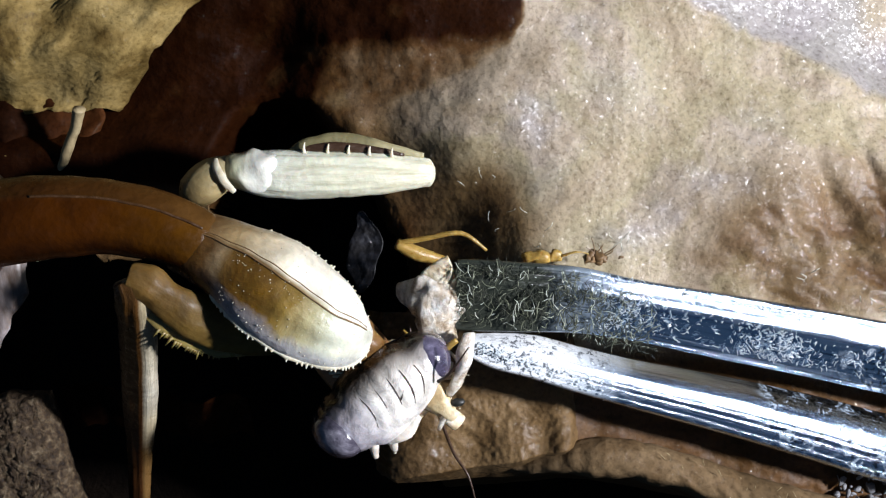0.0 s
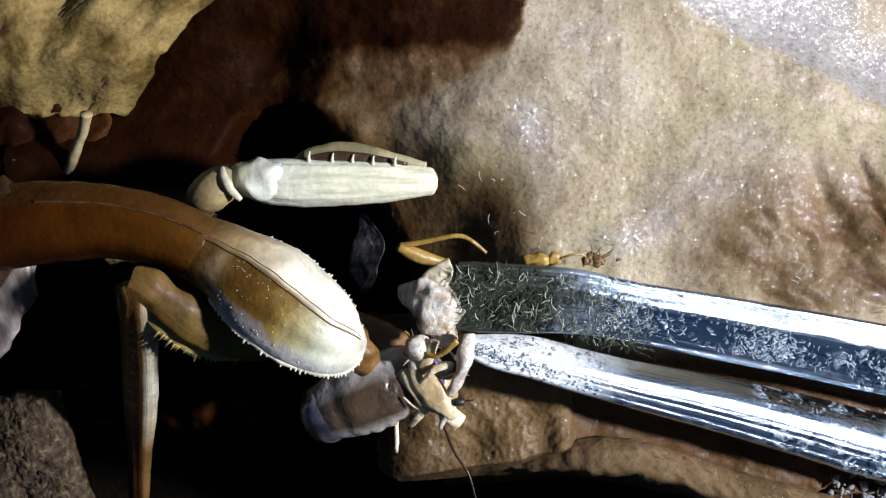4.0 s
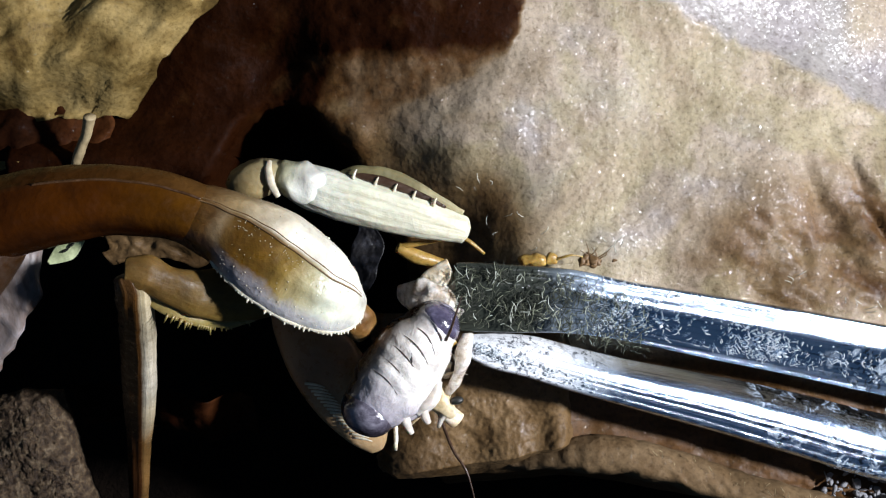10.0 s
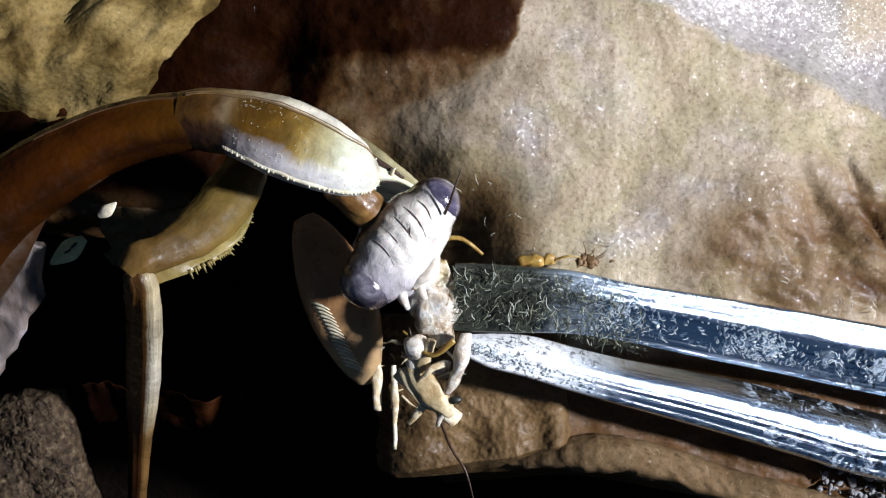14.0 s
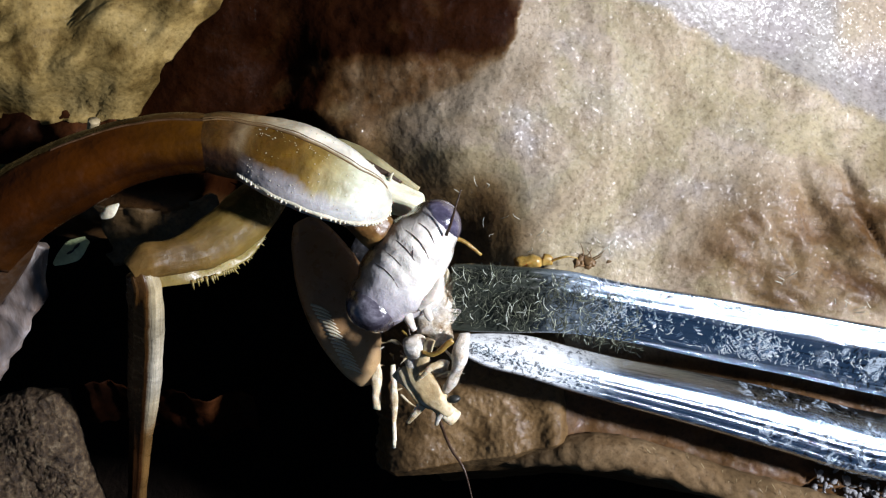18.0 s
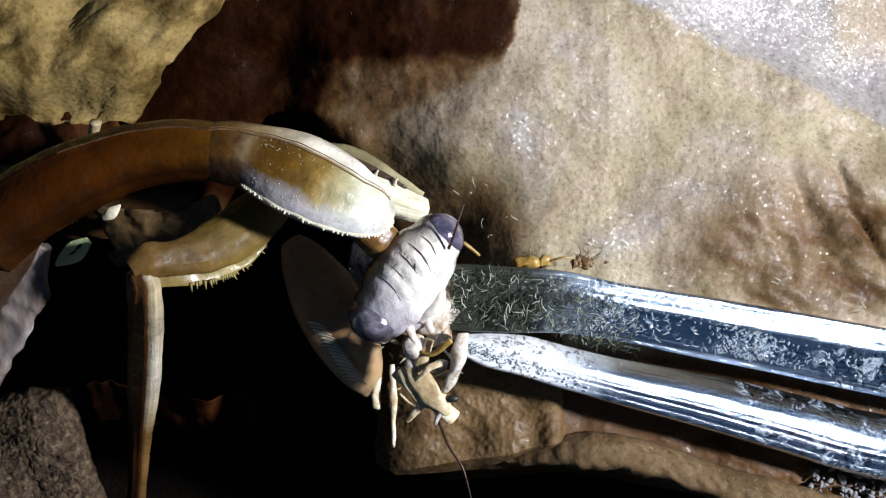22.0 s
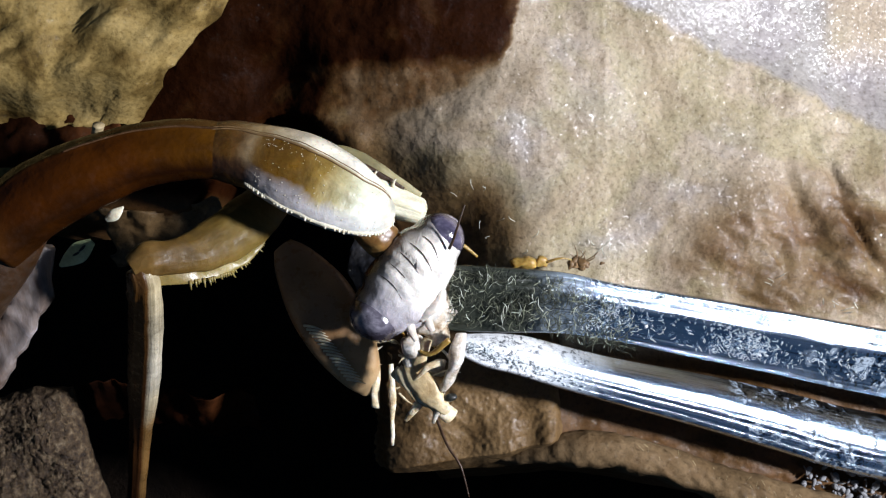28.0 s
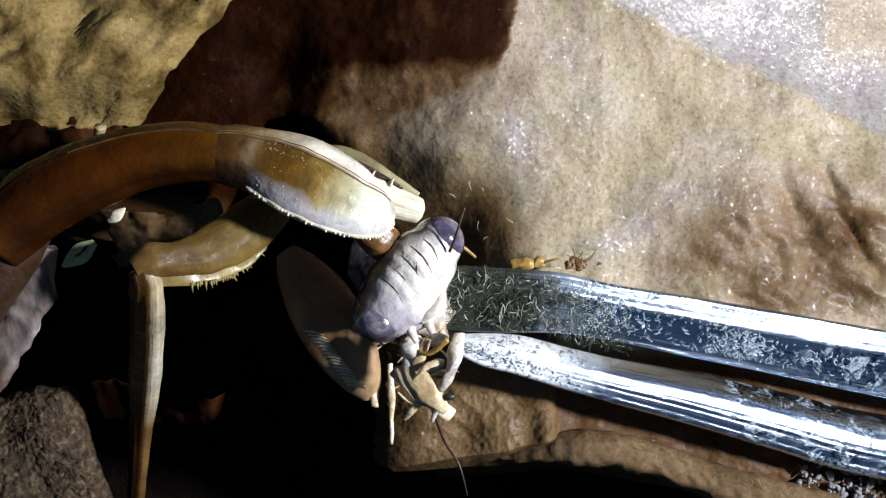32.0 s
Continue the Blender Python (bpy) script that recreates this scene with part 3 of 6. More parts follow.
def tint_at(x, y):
    """0 in the near-black part, 0.3 at the brown margin and in the brown patches, 1 where the leaf is tan."""
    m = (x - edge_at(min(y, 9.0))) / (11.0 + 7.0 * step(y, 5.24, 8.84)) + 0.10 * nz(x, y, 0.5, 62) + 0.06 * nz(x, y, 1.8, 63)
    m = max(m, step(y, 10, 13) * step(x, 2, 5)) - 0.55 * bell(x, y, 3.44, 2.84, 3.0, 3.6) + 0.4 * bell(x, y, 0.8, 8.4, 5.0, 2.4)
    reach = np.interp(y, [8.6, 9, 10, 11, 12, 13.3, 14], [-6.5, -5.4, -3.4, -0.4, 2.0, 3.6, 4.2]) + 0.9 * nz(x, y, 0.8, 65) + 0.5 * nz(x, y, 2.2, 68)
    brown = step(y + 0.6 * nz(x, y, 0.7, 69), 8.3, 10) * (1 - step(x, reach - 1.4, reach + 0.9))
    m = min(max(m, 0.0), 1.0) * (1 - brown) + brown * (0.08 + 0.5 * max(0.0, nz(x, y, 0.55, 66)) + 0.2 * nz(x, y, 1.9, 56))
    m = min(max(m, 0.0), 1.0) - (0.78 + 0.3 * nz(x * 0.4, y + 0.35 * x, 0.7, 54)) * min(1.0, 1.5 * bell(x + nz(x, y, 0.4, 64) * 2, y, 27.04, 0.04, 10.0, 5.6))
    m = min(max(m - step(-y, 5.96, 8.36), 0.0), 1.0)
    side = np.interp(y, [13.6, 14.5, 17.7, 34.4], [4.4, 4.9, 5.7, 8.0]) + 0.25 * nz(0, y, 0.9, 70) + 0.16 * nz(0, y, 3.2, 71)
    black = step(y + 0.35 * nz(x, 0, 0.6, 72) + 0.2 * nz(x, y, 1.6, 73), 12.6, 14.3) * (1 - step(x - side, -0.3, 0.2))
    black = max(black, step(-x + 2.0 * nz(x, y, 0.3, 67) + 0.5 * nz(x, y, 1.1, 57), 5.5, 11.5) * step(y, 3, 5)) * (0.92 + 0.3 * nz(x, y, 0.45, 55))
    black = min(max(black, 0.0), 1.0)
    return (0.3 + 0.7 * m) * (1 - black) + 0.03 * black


def trimmed(geo, keep):
    """The sheet without what lies past its outline."""
    verts, faces, attrs = geo
    faces = [f for f in faces if all(keep[i] for i in f)]
    used = sorted({i for f in faces for i in f})
    at = {k: i for i, k in enumerate(used)}
    return [verts[i] for i in used], [tuple(at[i] for i in f) for f in faces], {k: [v[i] for i in used] for k, v in attrs.items()}


geo = sheet(290, 180, main_leaf, 0.3)
geo = trimmed(geo, [inside(q[0] * 1000, q[1] * 1000) > -1.38 for q in geo[0]])
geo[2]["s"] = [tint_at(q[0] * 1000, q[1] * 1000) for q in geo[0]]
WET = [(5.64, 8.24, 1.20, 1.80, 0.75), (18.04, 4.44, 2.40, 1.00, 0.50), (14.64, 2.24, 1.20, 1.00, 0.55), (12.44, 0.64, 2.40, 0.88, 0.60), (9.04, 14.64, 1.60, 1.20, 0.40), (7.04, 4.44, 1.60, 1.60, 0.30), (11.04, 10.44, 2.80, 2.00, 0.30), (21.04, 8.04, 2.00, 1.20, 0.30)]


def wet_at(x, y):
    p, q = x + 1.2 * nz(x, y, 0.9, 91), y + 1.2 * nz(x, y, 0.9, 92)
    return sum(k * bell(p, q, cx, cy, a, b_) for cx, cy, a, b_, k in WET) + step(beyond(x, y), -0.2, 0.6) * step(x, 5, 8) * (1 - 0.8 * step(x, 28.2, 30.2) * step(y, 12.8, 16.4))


# w sets the wet spots and where the bluish shine is painted
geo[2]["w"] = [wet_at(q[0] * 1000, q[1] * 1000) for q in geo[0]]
tagged(part("dead_leaf", geo, TAN), "large wet tan dead leaf, near-black brown at one end, with glints", "leaf", "dead leaves")


def yellow_leaf(u, v):
    y = 9.44 + (34.44 - 9.44) * v
    right = -16.24 - (17.64 - y) * 0.88 + 0.5 * nz(1, y, 0.5, 12) + 0.2 * nz(1, y, 2.0, 13)
    x = -59.36 + (right - -59.36) * u ** 0.75
    y += (0.5 * nz(x, 0, 0.35, 14) + 0.2 * nz(x, 0, 1.5, 15)) * (1 - v) ** 2
    z = 7.5 + 0.9 * nz(x, y, 0.2, 16) + 0.9 * nz(x * 0.6, y, 0.6, 17) + 0.4 * abs(nz(x * 0.7, y, 1.3, 18)) + 0.5 * abs(nz(0.35 * (x + y), y - x, 0.5, 19))
    z -= 5 * (1 - step(v, 0, 0.16)) + 1.8 * (1 - step(right - x, 0, 1.8)) * (1 - v)
    return x, y, z


tagged(part("dead_leaf", sheet(100, 70, yellow_leaf, 0.4), YELLOW), "dull yellow-brown dead leaf with a ragged edge", "leaf", "dead leaves")


def crumpled_leaf(u, v):
    x, y = -5.3 + (8.96 - -5.3) * u, -16.36 + (-4.6 - -16.36) * v
    x += (0.7 * nz(0, y, 0.3, 20) + 0.25 * nz(0, y, 2.2, 79) + 0.9 * (1 - v) ** 2) * (1 - u) + 0.8 * nz(0, y, 0.3, 20) * u
    fold = 0.9 * nz(x, y, 0.3, 22) + 0.35 * abs(nz(x + 0.4 * y, y, 0.45, 23)) + 0.14 * abs(nz(x, y, 1.2, 24)) + 0.04 * nz(x, y, 4.2, 25)
    z = 8.9 - fold + 0.3 * math.exp(-((x - 7.64) / 0.7) ** 2) - 0.10 * max(0.0, 4.64 - x)
    return x, y, z - 3.5 * (1 - step(u, 0, 0.09)) - 1.2 * step(u, 0.93, 1) - 3.0 * max(0.0, crest_at(x) - y)


tagged(part("dead_leaf", sheet(170, 140, crumpled_leaf, 0.2), CRUMPLED), "crumpled brown scrap of dead leaf", "leaf", "dead leaves")


def curled_leaf(u, v):
    x = 0.64 + (38.64 - 0.64) * u + 0.8 * nz(v * 9, 0, 0.5, 33) * (1 - u) ** 8
    crest = crest_at(x)
    crest += 0.12 * nz(x, 0, 1.1, 30)
    ang, r = radians(-50 + 250 * v), 0.8 + 0.7 * step(x, 1.44, 11.04) + 0.5 * step(x, 14.64, 28.64) + 0.2 * nz(x, v, 0.5, 31)
    r *= 0.25 + 0.75 * step(x, 0.24, 5.84)
    k = max(0.0, v - 0.62)
    dy = math.cos(ang) * r - r * 0.7
    dz = math.sin(ang) * r - r - 60 * k * k
    return x, crest + dy, 9.6 - 4.0 * (1 - step(x, 0.64, 11.04)) + dz + 0.15 * nz(x, v * 6, 1.5, 32)


tagged(part("dead_leaf", sheet(150, 40, curled_leaf, 0.2), ROLLED), "brown dead leaf with a rolled, rough rim", "leaf", "dead leaves")


def shade_leaf(u, v):
    x, y = -28.96 + (-15.4 - -28.96) * u, -14.0 + (-10.4 - -14.0) * v
    z = -1.0 + 0.8 * nz(x, y, 0.5, 40) + 0.3 * nz(x, y, 1.6, 41) - 5 * (1 - v) - 1.5 * (1 - step(u, 0, 0.1))
    return x, y + 0.9 * nz(x, 0, 0.4, 42) + 0.3 * nz(x, 0, 1.3, 43) - 1.6 * u * u, z - 5 * step(u, 0.75, 1)


tagged(part("dead_leaf", sheet(50, 20, shade_leaf, 0.25), DARK_SHADE), "brown dead leaf edge in the hollow, shade put into its dark colour", "leaf", "dead leaves")


def pit_leaf(u, v):
    x, y = -7.0 + (-4.8 - -7.0) * u, -3.5 + (2.4 - -3.5) * v
    x = -5.9 + (x + 5.9) * (0.25 + 0.75 * math.sin(math.pi * v) ** 0.7) + 0.8 * nz(x * 0.3, y, 0.5, 75) + 0.35 * nz(u * 3, y, 0.8, 80)
    return x, y, 1.0 + 0.5 * u + 0.25 * nz(x, y, 0.5, 76) + 0.06 * nz(x, y, 2.5, 77) + 0.05 * nz(x, y, 5.0, 79)


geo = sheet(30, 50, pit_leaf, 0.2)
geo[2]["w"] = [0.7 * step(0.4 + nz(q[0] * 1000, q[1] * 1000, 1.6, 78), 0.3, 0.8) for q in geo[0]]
tagged(part("dead_leaf", geo, PIT), "wet scrap of dead leaf in the hollow, its colour darkened as shade", "leaf", "dead leaves")


def small_leaf(u, v):
    x, y = -41.76 + (-29.76 - -41.76) * u, 3.64 + (6.24 - 3.64) * v
    return x + 0.5 * nz(y, 0, 1, 44), y + 0.4 * nz(x, 0, 0.6, 45), 3 + 0.8 * nz(x, y, 0.5, 46) - 2 * (1 - v)


tagged(part("dead_leaf", sheet(30, 14, small_leaf, 0.25), YELLOW), "small scrap of yellow-brown dead leaf", "leaf", "dead leaves")


def under_leaf(u, v):
    x, y = -44.16 + (-24.56 - -44.16) * u, 3.84 + (10.84 - 3.84) * v
    return x + 0.6 * nz(y, 0, 0.6, 81), y + 0.5 * nz(x, 0, 0.5, 82), 2.5 + 0.9 * nz(x, y, 0.4, 83) + 0.3 * nz(x, y, 1.3, 84)


tagged(part("dead_leaf", sheet(50, 30, under_leaf, 0.25), DARK_SHADE), "dark red-brown dead leaf under the yellow one", "leaf", "dead leaves")


def arch_leaf(u, v):
    x, y = -25.36 + (-17.36 - -25.36) * u, -1.16 + (3.44 - -1.16) * v
    x += 1.6 * nz(x * 0.3, y, 0.5, 47) + 0.5 * nz(x, y, 1.4, 74)
    return x, y + 1.2 * nz(x, y * 0.3, 0.5, 48), 3 + 0.8 * nz(x, y, 0.5, 49) + 0.3 * nz(x, y, 1.8, 50) - 3 * (1 - v)


tagged(part("dead_leaf", sheet(40, 24, arch_leaf, 0.25), CRUMPLED), "scrap of brown dead leaf under the insect", "leaf", "dead leaves")


def stone_f(u, v):
    x, y = -48.16 + (-24.36 - -48.16) * u, -28.36 + (-9.96 - -28.36) * v
    right = -26.76 + (-10.36 - y) * 0.33
    x = -48.16 + (right - -48.16) * u
    d = min(u, 1 - u, v, 1 - v)
    z = 8.0 + 0.8 * min(d * 8, 1) ** 0.5 - 0.9 * max(0.0, 1 - d * 30) + 0.8 * nz(x, y, 0.3, 50) + 0.2 * nz(x, y, 1.2, 51) + 0.16 * nz(x, y, 3.0, 52) + 0.2 * nz(x, y, 7.0, 54)
    return x, y - 0.9 * step(-x, --28.96, --33.76) + 0.3 * nz(x, y, 0.8, 53), z


tagged(part("stone", sheet(170, 130, stone_f, 0.8), STONE), "rough granular brown stone beside the leaves", "stone")

# a dry twig behind the insect
tagged(part("twig", tube([(-0.02515, 0.00923, 0.00600), (-0.02574, 0.00788, 0.00500), (-0.02710, 0.00551, 0.00300), (-0.02877, 0.00264, 0.00000)], [0.45, 0.38, 0.36, 0.34], rough=0.12), TWIG, origin=(-0.02710, 0.00551, 0.00300)), "short pale dry twig leaning on a leaf", "twig")


# ---- tweezers ----
def arm(centre, width, profile, bend=(0, 0, 1)):
    return tube(centre, width, seg=len(profile), sub=8, profile=profile, up=bend)


tweezers = thing("tweezers", (0.02043, -0.00788, 0.00900), "shiny scratched steel tweezers with lint on the tip", "tweezers")
U_PROF = [(1.02, -0.62), (1.03, -0.52), (0.97, -0.42), (0.92, -0.43), (0.3, -0.17), (-0.16, 0.035), (-0.30, 0.085), (-0.40, 0.09), (-0.50, 0.078), (-0.55, 0.02), (-0.60, 0.064), (-0.70, 0.055), (-0.74, 0.0), (-0.78, 0.045), (-0.90, 0.025), (-0.96, -0.02), (-0.99, -0.12), (-0.92, -0.2), (-0.4, -0.12), (0.3, -0.38)]
upper = part("arm", arm([(0.00059, -0.00316, 0.01490), (0.00171, -0.00319, 0.01490), (0.00431, -0.00331, 0.01480), (0.00806, -0.00351, 0.01440), (0.01186, -0.00417, 0.01390), (0.01767, -0.00527, 0.01300), (0.02359, -0.00639, 0.01210), (0.03035, -0.00774, 0.01110), (0.04362, -0.01012, 0.01020), (0.07113, -0.01367, 0.01000)],
    [2.2, 2.25, 2.2, 2.08, 1.92, 2.08, 2.2, 2.35, 2.6, 2.8], U_PROF), GRIMY, tweezers)
L_PROF = [(0.96, -0.62), (1.0, -0.45), (0.93, -0.2), (0.84, -0.09), (0.72, -0.045), (0.68, -0.052), (0.6, -0.005), (0.5, 0.025), (0.37, 0.055), (0.33, 0.048), (0.28, 0.085), (0.17, 0.12), (0.12, 0.106), (0.07, 0.132), (-0.02, 0.14), (-0.08, 0.122), (-0.14, 0.126), (-0.25, 0.10), (-0.36, 0.045), (-0.42, -0.01), (-0.58, -0.24), (-0.97, -0.86), (-1.0, -0.95), (-0.95, -1.02), (-0.5, -0.55), (0.5, -0.6)]
part("arm", arm([(0.00158, -0.00641, 0.01400), (0.00323, -0.00680, 0.01390), (0.00549, -0.00719, 0.01370), (0.00816, -0.00797, 0.01330), (0.01202, -0.00902, 0.01270), (0.01790, -0.01045, 0.01180), (0.02390, -0.01206, 0.01090), (0.03064, -0.01387, 0.01020), (0.04380, -0.01605, 0.00980), (0.07128, -0.01723, 0.00980)],
    [0.75, 1.15, 1.35, 1.42, 1.52, 1.8, 2.05, 2.25, 2.5, 2.7], L_PROF), DUST_GLARE, tweezers)
part("joint", blob((0.07206, -0.01546, 0.00980), (9, 4.2, 1.6), power=0.6), STEEL, tweezers)

random.seed(4)
fl = []


def on_arm(q, w):
    """A place on the upper arm's face: q from the tip on, w across it from one edge to the other."""
    return Vector(((0.6 + 12.5 * q), -3.2 - 2.3 * q * q - 1.9 * w, 15.1 - 0.7 * q - 0.45 * max(0.0, w + 0.3))) * MM


for k in range(650):
    q, w = random.random() ** 1.5, random.uniform(-1, 1)
    c = on_arm(q, w) + Vector((0, 0, random.uniform(0.0, 0.4))) * MM
    a, ln = random.uniform(0, 6.28), random.uniform(0.12, 0.7) * MM
    d = Vector((math.cos(a), math.sin(a), random.uniform(-0.2, 0.6))) * ln
    e = Vector((-d.y, d.x, 0)) * random.uniform(-0.45, 0.45)
    fl.append(tube([c - d * 0.5, c + e * 0.4, c + d * 0.5], [0.007, random.uniform(0.009, 0.02), 0.006], seg=4, sub=2))
clumps = [(random.random() * 0.85, random.uniform(-0.95, 0.8)) for k in range(26)]
for k in range(520):
    if k % 5:
        q, w = random.choice(clumps)
        q, w = abs(random.gauss(q, 0.04)), random.gauss(w, 0.16)
    else:
        q, w = random.random() * 0.9, random.uniform(-1.05, 0.9)
    c = on_arm(q, min(max(w, -1.1), 0.95)) + Vector((0, 0, random.uniform(0.15, 0.7))) * MM
    a, ln = random.gauss(1.3, 0.8), random.uniform(0.3, 1.0) * MM
    d = Vector((math.cos(a), math.sin(a), random.uniform(-0.3, 0.3))) * ln
    e = Vector((-d.y, d.x, 0)) * random.uniform(-0.2, 0.2)
    fl.append(tube([c - d * 0.5, c + e, c + d * 0.5], [0.010, random.uniform(0.014, 0.034), 0.008], seg=5, sub=3))
tagged(part("lint", join(*fl), FIBRE, tweezers, "pale fibres of lint"), kind="stuff")

random.seed(8)
flakes = []


def flake(c, size):
    """A thin crumpled scale of a few corners."""
    k = random.randint(4, 6)
    a0 = random.uniform(0, 6.28)
    tilt = Vector((random.uniform(-0.4, 0.4), random.uniform(-0.4, 0.4), 1))
    ring = []
    for i in range(k):
        a = a0 + 6.283 * i / k
        d = Vector((math.cos(a) * random.uniform(0.5, 1.6), math.sin(a) * random.uniform(0.4, 1.0), 0)) * size
        d.z = -(d.x * tilt.x + d.y * tilt.y)
        ring.append(d)
    vs = [(c + d) * MM for d in ring] + [(c + d + Vector((0, 0, 0.04))) * MM for d in ring]
    fs = [tuple(range(k))[::-1], tuple(range(k, 2 * k))] + [(i, (i + 1) % k, k + (i + 1) % k, k + i) for i in range(k)]
    return vs, fs, {}


for k in range(1900):
    q = random.random() ** 0.8
    x = 9.0 + 22.5 * q
    if random.random() > 0.12 + 0.88 * (0.5 + 0.5 * math.sin(q * 13.0)) ** 2:
        continue
    w = random.uniform(-0.5, 1) if random.random() < 0.85 else random.gauss(-0.95, 0.06)
    c = Vector((x * 0.945, (-3.55 - 4.5 * q - w * 1.75) * 0.945, 14.75 - 3.6 * q - 0.42 * max(0.0, w + 0.35))) * MM
    if random.random() < 0.14:
        flakes.append(flake(c / MM, random.choice((0.03, 0.04, 0.06, 0.09, 0.14))))
    else:
        a, ln = random.uniform(0, 6.28), random.uniform(0.1, 0.45) * MM
        d = Vector((math.cos(a), math.sin(a), random.uniform(-0.1, 0.3))) * ln
        flakes.append(tube([c - d * 0.5, c + Vector((-d.y, d.x, 0)) * random.uniform(-0.25, 0.25), c + d * 0.5], [0.010, random.uniform(0.014, 0.03), 0.008], seg=4, sub=2))
for k in range(420):
    q = random.random() ** 1.3
    x, w = 2.0 + 8.5 * q, random.uniform(-1, 1)
    y = -6.9 - 2.3 * q - w * (0.4 + 0.7 * q)
    flakes.append(flake(Vector((x * 0.945, y * 0.945, 14.3 - 1.1 * q - 0.25 * w * w)), random.choice((0.03, 0.05, 0.07, 0.1))))
tagged(part("flake", join(*flakes), FLAKE, tweezers, "white specks and flakes"), kind="stuff")

# ---- prey held in the tweezers ----
prey = thing("prey", (-0.00016, -0.00550, 0.00900), "torn pale remains of an insect gripped by the tweezers", "insect")
part("body", tube([(-0.00296, -0.00307, 0.01300), (-0.00222, -0.00320, 0.01360), (-0.00120, -0.00341, 0.01400), (-0.00030, -0.00402, 0.01380), (0.00060, -0.00449, 0.01340)], [0.35, 1.0, 1.75, 1.9, 1.5], flat=0.7, seg=36, sub=10, rough=0.45), MEAT, prey, "pale torn flesh")
part("flap", tube([(-0.00158, -0.00221, 0.01400), (-0.00071, -0.00183, 0.01460), (0.00022, -0.00153, 0.01460)], [0.3, 0.6, 0.7], flat=0.4, rough=0.4), STRAW, prey)
part("flap", tube([(-0.00060, -0.00521, 0.01400), (0.00004, -0.00558, 0.01420), (0.00060, -0.00596, 0.01400)], [0.5, 0.8, 0.5], flat=0.6, rough=0.5), MEAT, prey)
part("leg", tube([(0.00140, -0.00565, 0.01540), (0.00103, -0.00715, 0.01560), (0.00070, -0.00829, 0.01520), (0.00022, -0.00935, 0.01460)], [0.45, 0.55, 0.4, 0.22], rough=0.25), MEAT, prey)
part("leg", tube([(-0.00016, -0.00106, 0.01000), (-0.00191, -0.00066, 0.01040), (-0.00326, 0.00000, 0.01080)], [0.25, 0.5, 0.35]), AMBER, prey)
part("leg", tube([(-0.00318, 0.00000, 0.01080), (-0.00132, 0.00035, 0.01100), (0.00093, 0.00066, 0.01140), (0.00256, -0.00043, 0.01100)], [0.22, 0.18, 0.16, 0.1], seg=10), AMBER, prey)
part("abdomen", join(blob((0.00582, -0.00085, 0.01150), (0.95, 0.45, 0.5), rough=0.25, freq=1900), blob((0.00698, -0.00081, 0.01140), (0.5, 0.28, 0.35), rough=0.3, freq=1900), tube([(0.00735, -0.00081, 0.01160), (0.00828, -0.00054, 0.01200), (0.00909, -0.00065, 0.01160)], [0.1, 0.07, 0.04], seg=6)), AMBER, prey)
random.seed(21)
for pts, rad, mat_ in ((((-0.00470, -0.00690, 0.00860), (-0.00466, -0.00880, 0.00860), (-0.00460, -0.01120, 0.00820)), (0.26, 0.34, 0.30), STRAW), (((-0.00350, -0.00800, 0.00900), (-0.00345, -0.01000, 0.00900), (-0.00345, -0.01390, 0.00800)), (0.16, 0.24, 0.12), STRAW),
        (((-0.00319, -0.00813, 0.01280), (-0.00129, -0.00961, 0.01320), (0.00076, -0.01134, 0.01240)), (0.35, 0.6, 0.5), STRAW), (((-0.00185, -0.00638, 0.01340), (-0.00158, -0.00787, 0.01360), (-0.00212, -0.00944, 0.01300)), (0.15, 0.4, 0.2), STRAW),
        (((-0.00090, -0.00594, 0.01440), (-0.00147, -0.00748, 0.01380), (-0.00053, -0.00857, 0.01340)), (0.3, 0.5, 0.3), CASE), (((-0.00243, -0.00709, 0.01300), (-0.00185, -0.00751, 0.01340), (-0.00137, -0.00811, 0.01300)), (0.4, 0.7, 0.4), MEAT),
        (((0.00059, -0.00587, 0.01540), (-0.00052, -0.00684, 0.01480), (-0.00146, -0.00661, 0.01440)), (0.18, 0.2, 0.12), AMBER), (((0.00022, -0.00743, 0.01440), (-0.00090, -0.00780, 0.01440), (-0.00173, -0.00868, 0.01380)), (0.16, 0.2, 0.1), STRAW),
        (((-0.00053, -0.00942, 0.01320), (-0.00148, -0.01041, 0.01280), (-0.00245, -0.01165, 0.01200)), (0.25, 0.3, 0.12), STRAW), (((0.00004, -0.00978, 0.01340), (-0.00015, -0.01053, 0.01340), (-0.00046, -0.01167, 0.01280)), (0.3, 0.3, 0.12), MEAT)):
    part("scrap", tube([Vector(q) + Vector((0, 0, 0.0010)) for q in pts], rad, flat=0.6, seg=12, sub=8, rough=0.16), mat_, prey)
for k in range(26):
    c = Vector((random.uniform(-2.7, 0.6), random.uniform(-10.8, -5.8), random.uniform(14.2, 15.8))) * 0.94 * MM
    a, ln = random.gauss(5.2, 0.6), random.uniform(0.6, 1.9) * MM
    d = Vector((math.cos(a), math.sin(a), random.uniform(-0.3, 0.3))) * ln
    part("scrap", tube([c - d * 0.5, c + Vector((-d.y, d.x, 0)) * random.uniform(-0.15, 0.15), c + d * 0.5], [random.uniform(0.02, 0.08), random.uniform(0.04, 0.13), 0.015], flat=0.6, seg=8, sub=6, rough=0.12), random.choice((STRAW, STRAW, CASE, CASE, MEAT, AMBER, HAIR)), prey)
